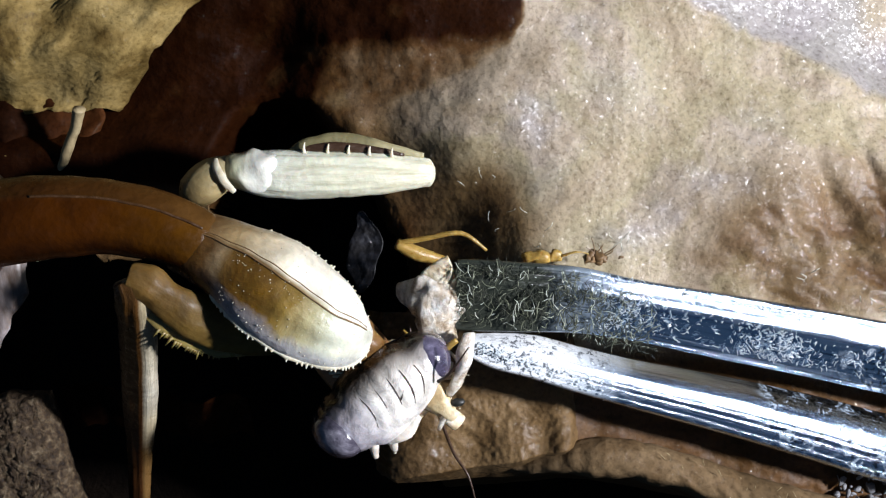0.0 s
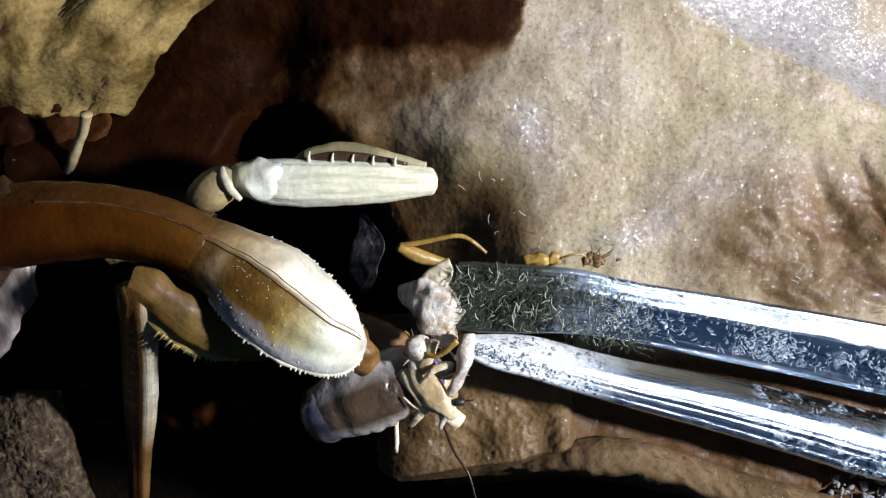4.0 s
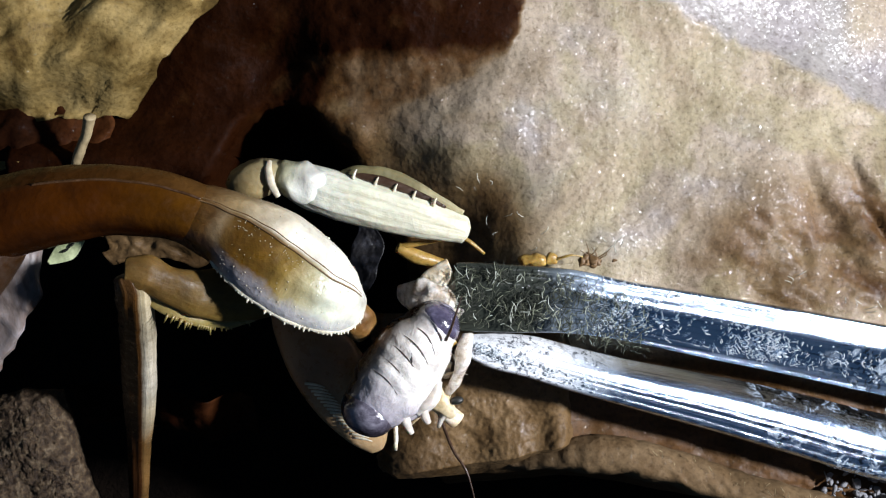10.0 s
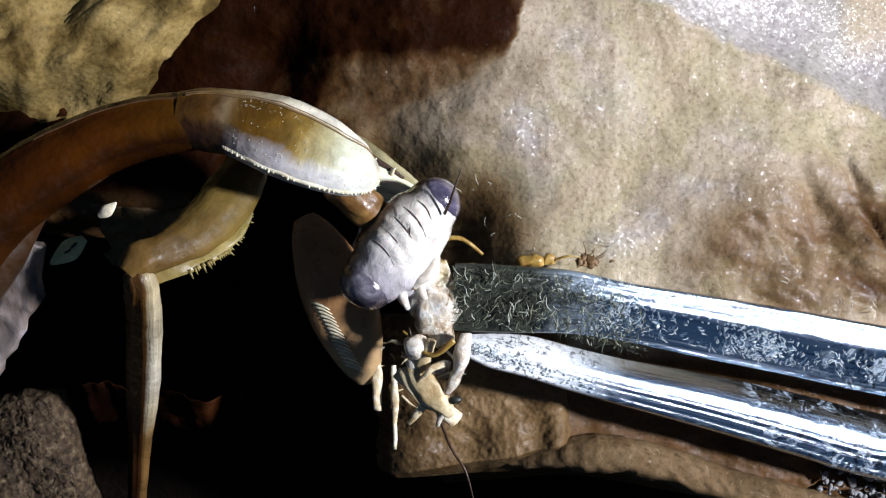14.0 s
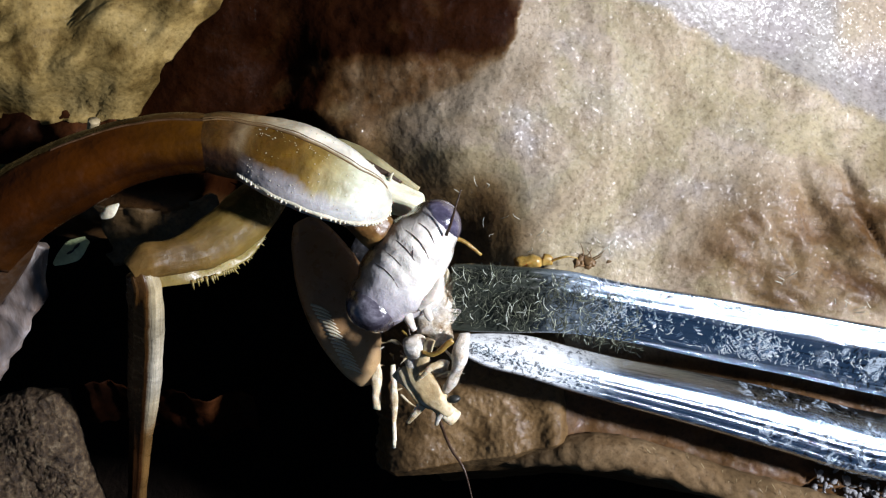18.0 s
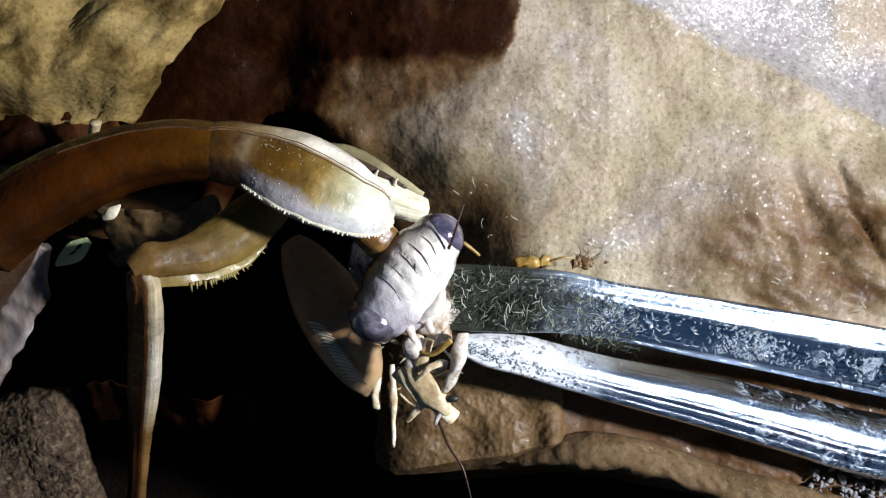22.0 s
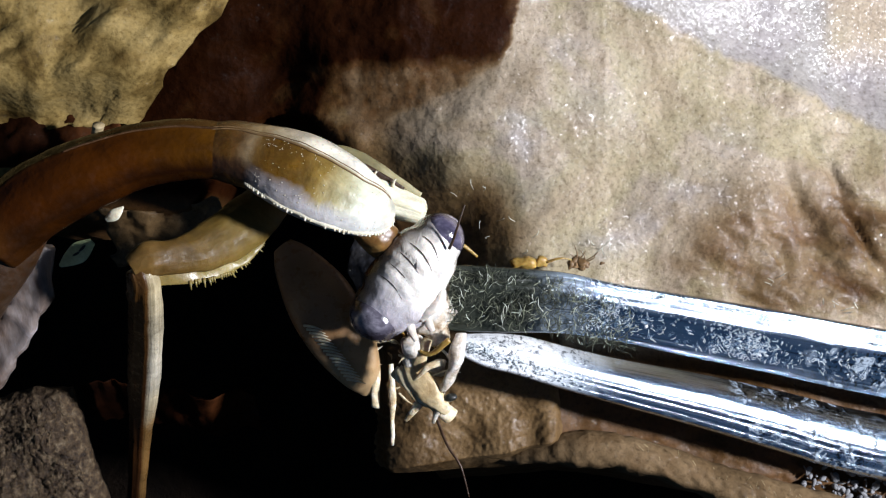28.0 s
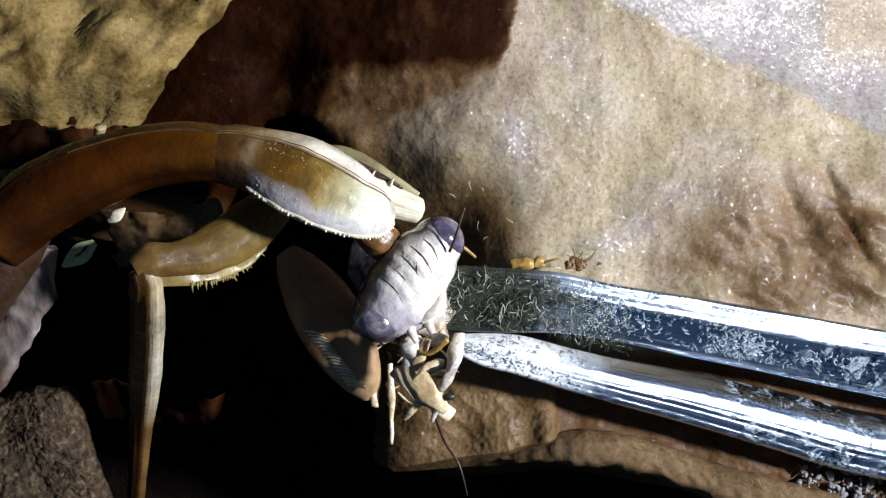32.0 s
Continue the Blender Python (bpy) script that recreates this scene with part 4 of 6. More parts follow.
for k, (start, end, wide) in enumerate((((-2.8, -7.9), (-0.9, -10.6), 0.5), ((-2.2, -7.6), (0.5, -11.0), 0.8), ((-2.0, -8.6), (-0.3, -9.9), 0.36))):
    p, q, z = Vector((*start, 14.2 + 0.25 * k)), Vector((*end, 13.9 + 0.3 * (k % 2))), Vector((0, 0, 0.3))
    part("wing_case", tube([p * MM, (p.lerp(q, 0.3) + z) * MM, (p.lerp(q, 0.7) + z) * MM, q * MM], [wide * 0.5, wide, wide * 0.9, wide * 0.35], flat=0.28, seg=20, sub=9, ridges=((50, 0.25, 8), (90, 0.3, 8), (130, 0.25, 8)), rough=0.16), CASE, prey, "tan torn shard of a wing case")
part("lump", blob((-0.00190, -0.00640, 0.01480), (0.85, 0.8, 0.7), 24, 16, rough=0.22, freq=1500), MEAT, prey, "pale rounded lump of flesh")
part("shred", blob((-0.00020, -0.00790, 0.01450), (0.5, 0.55, 0.4), 18, 12, rough=0.3, freq=1800), MEAT, prey)
for k in range(11):
    c = Vector((random.uniform(-4.9, -3.0), random.uniform(-10.0, -6.2), random.uniform(9.0, 10.0))) * MM
    a, ln = random.choice((random.uniform(-0.5, 0.6), random.gauss(4.8, 0.3))), random.uniform(0.4, 1.1) * MM
    d = Vector((math.cos(a), math.sin(a), random.uniform(-0.2, 0.4))) * ln
    part("shred", tube([c - d * 0.5, c + Vector((-d.y, d.x, 0)) * random.uniform(-0.2, 0.2), c + d * 0.5], [0.05, random.uniform(0.05, 0.11), 0.02], seg=8, sub=3, rough=0.05), random.choice((STRAW, CASE)), prey)
part("tip", blob((0.00067, -0.00987, 0.01460), (0.45, 0.28, 0.28), turn=10), BLACK, prey, "glossy black claw tip")
part("feeler", tube([(-0.00047, -0.01132, 0.01000), (0.00043, -0.01352, 0.01100), (0.00139, -0.01499, 0.01150), (0.00198, -0.01721, 0.01100)], [0.12, 0.1, 0.08, 0.05], seg=8), HAIR, prey)

random.seed(10)
bits = [blob((0.00965 + random.gauss(0, 0.0006), -0.00085 + random.gauss(0, 0.00025), 0.0106 + random.uniform(-0.0002, 0.0004)), [random.uniform(0.15, 0.45) for q in range(3)], 9, 7, rough=0.3, freq=1900) for k in range(9)]
for k in range(6):
    c, a = Vector((0.0100 + random.gauss(0, 0.0008), -0.00075, 0.0108)), random.uniform(0.2, 2.6)
    d = Vector((math.cos(a), math.sin(a), 0.3)) * random.uniform(0.5, 1.3) * MM
    bits.append(tube([c, c + d * 0.5 + Vector((0.0001, 0, 0)), c + d], [0.05, 0.04, 0.02], seg=6, sub=3))
tagged(part("crumb", join(*bits), LINE, origin=(0.00983, -0.00094, 0.01000)), "dark brown wiry crumb stuck beside the tweezers", "crumb", kind="stuff")
random.seed(11)
hairs = []
for x, y, zz in ((0.00204, 0.00364, 0.00800), (0.00384, 0.00164, 0.00800), (0.02654, -0.00397, 0.01250), (0.02699, -0.00408, 0.01250), (0.02265, -0.00300, 0.01280), (0.01093, -0.00016, 0.00900), (0.00479, 0.00044, 0.00900), (0.01152, 0.00004, 0.00900)):
    for k in range(3):
        c = Vector((x, y, zz)) + Vector((random.gauss(0, 0.7), random.gauss(0, 0.7), 0)) * MM
        a, ln = random.uniform(0.3, 2.8), random.uniform(0.3, 0.9)
        d = Vector((math.cos(a), math.sin(a), random.uniform(0.2, 0.8))) * ln * MM
        hairs.append(tube([c - Vector((0, 0, 0.0006)), c + d * 0.5 + Vector((random.uniform(-0.2, 0.2), 0, 0)) * MM, c + d], [0.007, 0.006, 0.003], seg=4, sub=3))
tagged(part("fibres", join(*hairs), LINT), "fine pale fibres clinging to the wet leaf", "fibre", kind="stuff")
fringe = []
for k in range(30):
    x = random.uniform(10.24, 31.04)
    c = Vector((x, crest_at(x) + random.uniform(-0.5, 0.25), 9.55 + random.uniform(-0.15, 0.05))) * MM
    a, ln = random.uniform(0.6, 2.5), random.uniform(0.15, 0.55) * MM
    d = Vector((math.cos(a), math.sin(a), random.uniform(0.0, 0.8))) * ln
    fringe.append(tube([c, c + d * 0.6, c + d], [0.011, 0.008, 0.004], seg=4, sub=2))
tagged(part("rim_hairs", join(*fringe), TWIG), "short pale hairs along the rolled leaf rim", "fibre", kind="stuff")
grit = []
for k in range(330):
    x, y = random.uniform(26.24, 36.64), random.uniform(-20.76, -15.76)
    if y < crest_at(x) + 2.4 + 0.25 * (x - 27.84):
        grit.append(blob(Vector((x, y, 7.0 + random.uniform(-0.4, 0.4))) * MM, [random.choice((0.08, 0.12, 0.18, 0.26)) * random.uniform(0.6, 1.6) for q in range(3)], 7, 5, rough=0.2, freq=1500, turn=random.uniform(0, 180)))
tagged(part("grit", join(*grit), GRAVEL), "loose grey grit between the leaves", "gravel", kind="stuff")

# ---- mantis ----
mantis = thing("mantis", (-0.03318, -0.00362, -0.00600), "brown praying mantis with a ridged shield, feeding", "mantis")
FRONT_AT, HEAD_AT, FEM_AT, FAR_AT, KNEE_AT = (-0.01187, 0.00599, 0.02000), (-0.00136, -0.00106, 0.01600), (-0.01331, 0.00781, 0.01300), (-0.00760, -0.00427, 0.01000), (-0.01838, -0.00167, 0.02200)

part("thorax", tube([(-0.04002, -0.01070, 0.01200), (-0.03388, -0.00546, 0.01600), (-0.02918, -0.00103, 0.01900), (-0.02708, 0.00144, 0.01950), (-0.02546, 0.00302, 0.01960)], [3.6, 3.3, 2.7, 2.3, 1.6], flat=0.85, rough=0.1), THORAX, mantis)
part("wing", tube([(-0.02617, 0.00040, 0.01750), (-0.02733, -0.00214, 0.01700), (-0.02875, -0.00473, 0.01600), (-0.03278, -0.01046, 0.01400)], [1.2, 2.1, 2.0, 2.2], flat=0.35, seg=36, sub=12, ridges=((50, 0.15, 8), (95, 0.2, 10), (140, 0.15, 8)), rough=0.35), WINGBASE, mantis, "grey-lilac folded wing base")
sc = part("scale", tube([(-0.02515, -0.00106, 0.01600), (-0.02457, -0.00062, 0.01600), (-0.02381, -0.00007, 0.01610), (-0.02303, 0.00062, 0.01600)], [0.12, 0.5, 0.7, 0.25], flat=0.12, rough=0.1), SPOT, mantis, "pale green scale")
part("mark", join(blob((-0.02369, 0.00018, 0.01625), (0.3, 0.09, 0.06), turn=42, rough=0.1), blob((-0.02407, -0.00018, 0.01620), (0.26, 0.08, 0.06), turn=30, rough=0.1)), BLACK, sc)
part("flake", tube([(-0.02174, 0.00198, 0.01760), (-0.02112, 0.00233, 0.01780), (-0.02054, 0.00284, 0.01780)], [0.15, 0.4, 0.06], flat=0.4), RIM, mantis)

FRONT_LINE = [(-0.01519, 0.00637, 0.02000), (-0.01351, 0.00623, 0.02000), (-0.01185, 0.00587, 0.02010), (-0.01044, 0.00538, 0.02020), (-0.00903, 0.00478, 0.02030), (-0.00711, 0.00387, 0.02030), (-0.00539, 0.00312, 0.02000), (-0.00418, 0.00278, 0.01960), (-0.00325, 0.00265, 0.01920)]
FRONT_WIDE = [1.75, 2.12, 2.35, 2.72, 2.95, 2.85, 2.45, 1.85, 0.5]


def shield_at(a, s, out=1.0):
    """The shield's section, a tilted roof that flattens forwards; a runs 0 at one rim, 0.25 at the keel, 0.5 at the other rim."""
    c, h, b = math.cos(2 * math.pi * a), abs(math.sin(2 * math.pi * a)), step(s, 0.08, 0.45)
    x = (1.02 + 0.06 * b) * c
    if a <= 0.5:
        y = (0.88 - 0.08 * b) * h ** (1 + 0.12 * b) + 0.045 * math.exp(-(c / 0.07) ** 2) - 0.05 * b * math.exp(-((c - 0.66) / 0.12) ** 2)
    else:
        y = -(0.85 - 0.42 * b) * h ** 0.9
    x, y = x * out, y * out
    k, q = math.cos(radians(46)), math.sin(radians(46))
    return x * k - y * q, x * q + y * k


REAR_LINE = [(-0.02849, 0.00004, 0.02000), (-0.02657, 0.00224, 0.02000), (-0.02499, 0.00340, 0.02000), (-0.02254, 0.00462, 0.02000), (-0.01974, 0.00571, 0.02000), (-0.01694, 0.00627, 0.02000), (-0.01440, 0.00630, 0.02000), (-0.01330, 0.00618, 0.02000), (-0.01222, 0.00606, 0.02000)]
REAR_WIDE = [2.4, 2.6, 2.6, 2.48, 2.22, 2.08, 1.92, 1.6, 1.1]
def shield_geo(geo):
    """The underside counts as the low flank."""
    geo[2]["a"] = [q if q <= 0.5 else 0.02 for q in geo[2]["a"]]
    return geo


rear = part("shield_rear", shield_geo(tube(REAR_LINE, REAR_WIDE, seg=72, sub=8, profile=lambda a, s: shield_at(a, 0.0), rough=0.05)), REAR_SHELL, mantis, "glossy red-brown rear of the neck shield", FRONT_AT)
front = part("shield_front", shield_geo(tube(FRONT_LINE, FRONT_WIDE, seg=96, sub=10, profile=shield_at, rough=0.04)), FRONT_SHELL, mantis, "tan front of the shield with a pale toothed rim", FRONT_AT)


def shield_line(a, out=1.0, lo=0.22, hi=0.97, line=None, wide=None):
    """Points along the shield at one place of its section, each with the way out of the shell and the way forward."""
    C, R = spline(line or FRONT_LINE, wide or FRONT_WIDE, 16)
    res = []
    for i in range(int(len(C) * lo), int(len(C) * hi)):
        t = (C[min(i + 1, len(C) - 1)] - C[max(i - 1, 0)]).normalized()
        side = t.cross(Vector((0, 0, 1))).normalized()
        u = side.cross(t)
        x, y = shield_at(a, 0.0 if line else i / (len(C) - 1), out)
        res.append((C[i] + (side * x + u * y) * R[i] * MM, (side * x + u * y).normalized(), t))
    return res


RL = [q[0] for q in shield_line(0.25, 0.98, 0.35, 0.8, REAR_LINE, REAR_WIDE)]
part("keel", tube(RL[::8], [0.09] * len(RL[::8]), seg=8, rough=0.05), RIDGE, rear, "brown ridge line")
random.seed(16)
for a in (0.003, 0.497):
    teeth, line = [], shield_line(a, 0.985, 0.27)
    for c, n_, t in line[::2]:
        size = random.choice((0.4, 0.7, 1.0, 1.3, 1.7))
        teeth.append(tube([c - n_ * 0.16 * MM, c + n_ * 0.06 * size * MM, c + n_ * 0.19 * size * MM + t * 0.08 * MM], [0.17, 0.11, 0.03], seg=6, sub=2, up=(0.3, 0.2, 1)))
    part("teeth", join(*teeth), RIM, front)
    part("rim", tube([q[0] for q in line[::5]], [0.15 * min(1.0, 0.1 + k / 5) for k in range(len(line[::5]))], seg=8, rough=0.12), RIM, front, "pale beaded rim")
for a, size in ((0.243, 0.05), (0.262, 0.035)):
    KL = [q[0] for q in shield_line(a, 1.01, 0.05, 0.95)]
    part("keel", tube(KL[::8], [size] * len(KL[::8]), seg=8, rough=0.06), LINE, front, "dark brown ridge line")
random.seed(17)
beads = []
for k in range(230):
    a = random.choice((random.gauss(0.222, 0.014), random.gauss(0.40, 0.06), random.gauss(0.06, 0.035), random.uniform(0.05, 0.45)))
    line = shield_line(min(max(a, 0.01), 0.49), 1.0, 0.3, 0.9)
    c, n_, t = line[random.randrange(len(line))]
    beads.append(blob(c, [random.uniform(0.018, 0.045)] * 3, 6, 5))
tagged(part("granulation", join(*beads), RIM, front, "pale granules"), kind="stuff")


part("neck", tube([(-0.00600, 0.00330, 0.01780), (-0.00530, 0.00230, 0.01740), (-0.00430, 0.00110, 0.01680), (-0.00330, 0.00010, 0.01620)], [1.1, 1.4, 1.3, 0.9], flat=0.75, seg=28, sub=8, rough=0.3), NECK, front, "amber wrinkled neck skin")

# head, carried on its own
HX, HY = Vector((0.616, 0.788, 0)), Vector((-0.788, 0.616, 0))


def hp(x, y, z):
    return tuple(Vector(HEAD_AT) + (HX * x + HY * y + Vector((0, 0, z))) * MM)


TURN = 52.0
FURROWS = ((-1.0, 50, -1.35, 112), (0.0, 46, -0.55, 118), (1.0, 50, 0.3, 122), (1.9, 58, 1.2, 124), (2.75, 66, 2.1, 118))


def furrow_deep(x, deg):
    deep = 0.0
    for x0, d0, x1, d1 in FURROWS:
        q = (deg - d0) / (d1 - d0)
        if -0.25 < q < 1.25:
            mid = x0 + (x1 - x0) * q + 0.25 * math.sin(math.pi * min(max(q, 0), 1))
            deep += (0.04 * math.exp(-((x - mid) / 0.16) ** 2) - 0.02 * math.exp(-((x - mid - 0.45) / 0.35) ** 2)) * step(q, -0.25, 0.1) * (1 - step(q, 0.9, 1.25))
    return deep


def head_geo():
    verts, faces, s, a, nu, nv = [], [], [], [], 72, 64
    for j in range(nv + 1):
        ph = math.pi * j / nv
        x = 4.95 * math.cos(ph)
        for i in range(nu):
            deg = 360 * i / nu
            k = math.sin(ph) ** 0.93 * (1 - furrow_deep(x, deg))
            wide = 2.45 * (1 - 0.10 * math.exp(-((x - 3.0) / 0.5) ** 2) - 0.08 * math.exp(-((x + 2.3) / 0.4) ** 2))
            face_out = 1 + 0.16 * step(-math.cos(radians(deg)), 0.1, 0.9) * math.exp(-((x + 1.2) / 2.0) ** 2)
            v = Vector(hp(x, wide * k * math.cos(radians(deg)) * face_out, 2.5 * k * math.sin(radians(deg))))
            verts.append(v + noise.noise_vector(v * 600) * 0.12 * MM + noise.noise_vector(v * 2200) * 0.03 * MM)
            s.append(j / nv)
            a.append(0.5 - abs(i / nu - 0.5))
    for j in range(nv):
        for i in range(nu):
            i2 = (i + 1) % nu
            faces.append((j * nu + i, (j + 1) * nu + i, (j + 1) * nu + i2, j * nu + i2))
    return verts, faces, {"s": s, "a": a}


chin = blob(hp(-0.8, -0.9, -0.7), (2.6, 2.4, 1.8), 24, 16, rough=0.3, freq=500, turn=TURN)
chin[2]["a"] = [0.5 - abs(q - 0.5) for q in chin[2]["a"]]
skull = join(head_geo(), chin)
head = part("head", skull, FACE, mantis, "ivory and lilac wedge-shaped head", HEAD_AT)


def on_head(x, deg, out=1.05):
    k = math.sqrt(max(0.0, 1 - (x / 4.95) ** 2)) ** 0.93 * out
    return hp(x, 2.45 * k * math.cos(radians(deg)), 2.5 * k * math.sin(radians(deg)))


part("eye", blob(hp(-3.35, -0.05, 0.10), (1.62, 1.86, 2.05), 32, 24, rough=0.10, turn=TURN), EYE, head, "glossy mottled grey-violet eye")
part("eye", blob(hp(3.62, -0.1, 0.0), (1.3, 1.62, 1.82), 32, 24, rough=0.10, turn=TURN), DARK_EYE, head, "glossy dark violet eye")
for x0, d0, x1, d1 in FURROWS:
    part("groove", tube([on_head(x0 + (x1 - x0) * q + 0.25 * math.sin(math.pi * q), d0 + (d1 - d0) * q, 0.975) for q in (0, 0.2, 0.4, 0.6, 0.8, 1)], [0.012, 0.032, 0.045, 0.045, 0.03, 0.01], seg=8, rough=0.02), GROOVE, head)
part("groove", tube([on_head(1.35, 84, 1.0), on_head(1.0, 92, 1.0), on_head(0.75, 95, 0.98)], [0.015, 0.035, 0.02], seg=8, rough=0.03), GROOVE, head)
part("antenna", tube([hp(3.2, -1.0, 1.9), hp(3.9, -0.8, 2.5), hp(4.8, -0.45, 2.9), hp(6.0, 0.0, 3.1)], [0.11, 0.09, 0.07, 0.04], seg=8), HAIR, head)
for x0, y0 in ((-2.4, -2.5), (-1.2, -2.9)):
    part("palp", tube([hp(x0 + 0.5, y0 + 1.4, 0.3), hp(x0, y0 + 0.3, 0.3), hp(x0 - 0.5, y0 - 0.7, 0)], [0.4, 0.36, 0.2], seg=10, rough=0.1), PALP, head)
part("lip", tube([hp(0.9, -2.3, 0.9), hp(-0.3, -2.6, 1.0), hp(-1.6, -2.3, 0.8)], [0.3, 0.45, 0.3], seg=12, rough=0.2), PALP, head)

# near foreleg: pale femur with the folded shin along it
fem = part("foreleg", tube([(-0.01342, 0.00792, 0.01300), (-0.01266, 0.00770, 0.01300), (-0.01115, 0.00709, 0.01300), (-0.00847, 0.00605, 0.01320), (-0.00469, 0.00480, 0.01320), (-0.00260, 0.00410, 0.01300), (-0.00150, 0.00373, 0.01280), (-0.00110, 0.00360, 0.01270), (-0.00085, 0.00352, 0.01265)],
    [0.7, 1.05, 1.45, 1.55, 1.38, 1.12, 0.94, 0.82, 0.4], flat=0.7, seg=48, ridges=((50, 0.14, 4), (90, 0.10, 4), (125, 0.14, 4)), rough=0.06), PALE, mantis, "pale greenish-ivory grasping foreleg", FEM_AT)
FA, FN = Vector((0.945, -0.327, 0)), Vector((0.327, 0.945, 0))


def on_femur(run, off, z):
    return Vector((-0.01342, 0.00792, 0)) + (FA * run + FN * off + Vector((0, 0, z))) * MM


part("shin", tube([on_femur(4.0, 1.1, 13.2), on_femur(5.0, 1.65, 13.3), on_femur(6.4, 2.0, 13.35), on_femur(8.4, 1.95, 13.3), on_femur(10.6, 1.45, 13.2), on_femur(12.6, 0.95, 13.0)], [0.2, 0.36, 0.42, 0.42, 0.34, 0.2], flat=0.7, seg=24, sub=8, ridges=((60, 0.15, 10), (110, 0.12, 10)), rough=0.1), SHIN, fem, "dull olive shin folded against the thigh")
# dark strip added as the shade in the gap between thigh and shin
part("gap", tube([on_femur(4.5, 1.3, 13.4), on_femur(6.4, 1.55, 13.62), on_femur(8.8, 1.45, 13.6), on_femur(11.4, 1.05, 13.4)], [0.12, 0.3, 0.28, 0.1], flat=0.4, seg=12, rough=0.05), HAIR, fem, "dark brown strip standing in for the shade between thigh and shin")
for run in (5.1, 6.6, 7.9, 9.2, 10.6):
    part("spine", tube([on_femur(run, 1.2 - 0.05 * (run - 5), 13.7), on_femur(run + 0.02, 1.55 - 0.05 * (run - 5), 13.85), on_femur(run + 0.1, 1.85 - 0.07 * (run - 5), 13.85)], [0.15, 0.09, 0.04], seg=8, sub=3), RIM, fem, "pale spine")
part("knob", tube([(-0.01304, 0.00808, 0.01300), (-0.01238, 0.00774, 0.01340), (-0.01131, 0.00728, 0.01350), (-0.01013, 0.00676, 0.01330)], [0.75, 1.2, 1.42, 0.9], flat=0.75, seg=28, sub=10, ridges=((60, 0.1, 12), (120, 0.08, 10)), rough=0.28), KNOB, fem, "wrinkled pale greenish joint")
part("hip", tube([(-0.01270, 0.00780, 0.01310), (-0.01340, 0.00795, 0.01330), (-0.01450, 0.00775, 0.01340), (-0.01540, 0.00735, 0.01340), (-0.01590, 0.00690, 0.01330)], [0.85, 1.1, 1.3, 1.25, 0.9], flat=0.8, seg=6, sub=2, rough=0.12), HIP, fem, "tan angular hip joint")
part("strap", tube([(-0.01353, 0.00883, 0.01380), (-0.01360, 0.00819, 0.01430), (-0.01344, 0.00732, 0.01440), (-0.01313, 0.00649, 0.01400)], [0.16, 0.27, 0.28, 0.18], flat=0.6, seg=10, rough=0.06), RIM, fem, "pale strap across the hip")

# far foreleg: brown, its comb of fine spines catching light
far = part("foreleg", tube([(-0.01013, 0.00131, 0.00900), (-0.00941, 0.00004, 0.00950), (-0.00799, -0.00270, 0.01000), (-0.00662, -0.00584, 0.01000), (-0.00559, -0.00862, 0.00950), (-0.00530, -0.00986, 0.00900)], [0.8, 1.6, 2.4, 2.3, 1.4, 0.5], flat=0.45, seg=24), FARLEG, mantis, "brown grasping foreleg in shade", FAR_AT)
for k in range(16):
    c = Vector((-0.00915, -0.00440, 0.01085)).lerp(Vector((-0.00665, -0.00850, 0.01070)), k / 15)
    part("spine", tube([c, c + Vector((0.0007, -0.00016, 0.0003)), c + Vector((0.0013, -0.00045, 0.0003))], [0.10, 0.085, 0.03], seg=6, sub=2), RIM, far)

# walking leg
mf = part("thigh", tube([(-0.01866, -0.00126, 0.02200), (-0.01784, -0.00072, 0.02200), (-0.01635, -0.00038, 0.02120), (-0.01452, 0.00032, 0.01980), (-0.01269, 0.00176, 0.01800), (-0.01143, 0.00331, 0.01660), (-0.01088, 0.00485, 0.01520)], [0.95, 1.15, 1.15, 1.5, 1.7, 1.5, 1.2], flat=0.6, seg=30, ridges=((70, 0.10, 9), (115, 0.08, 9)), rough=0.14), OCHRE, mantis, "ochre lobed thigh", KNEE_AT)
random.seed(31)
lob = []
LINE_ = [Vector(q) for q in ((-0.01718, -0.00245, 0.02120), (-0.01574, -0.00222, 0.02080), (-0.01432, -0.00189, 0.02000), (-0.01321, -0.00146, 0.01880), (-0.01233, -0.00075, 0.01800), (-0.01165, 0.00040, 0.01720), (-0.01134, 0.00167, 0.01680))]
for i in range(1, len(LINE_) - 1):
    for k in range(9):
        if random.random() < 0.15:
            continue
        c = LINE_[i].lerp(LINE_[i + 1], k / 9)
        n_ = Vector((LINE_[i + 1] - LINE_[i]).normalized()).cross(Vector((0, 0, 1)))
        ln = random.choice((0.05, 0.1, 0.14, 0.2, 0.28, 0.42)) * MM
        lob.append(tube([c - n_ * 0.0003, c + n_ * ln], [0.13, 0.03], seg=5, sub=2))
part("lobe", join(tube([(-0.01773, -0.00183, 0.02120), (-0.01578, -0.00149, 0.02060), (-0.01379, -0.00074, 0.01890), (-0.01223, 0.00076, 0.01740), (-0.01161, 0.00296, 0.01640)], [0.4, 0.66, 0.80, 0.78, 0.5], flat=0.25, seg=24, rough=0.16), *lob), LOBE, mf, "pale scalloped lobe")
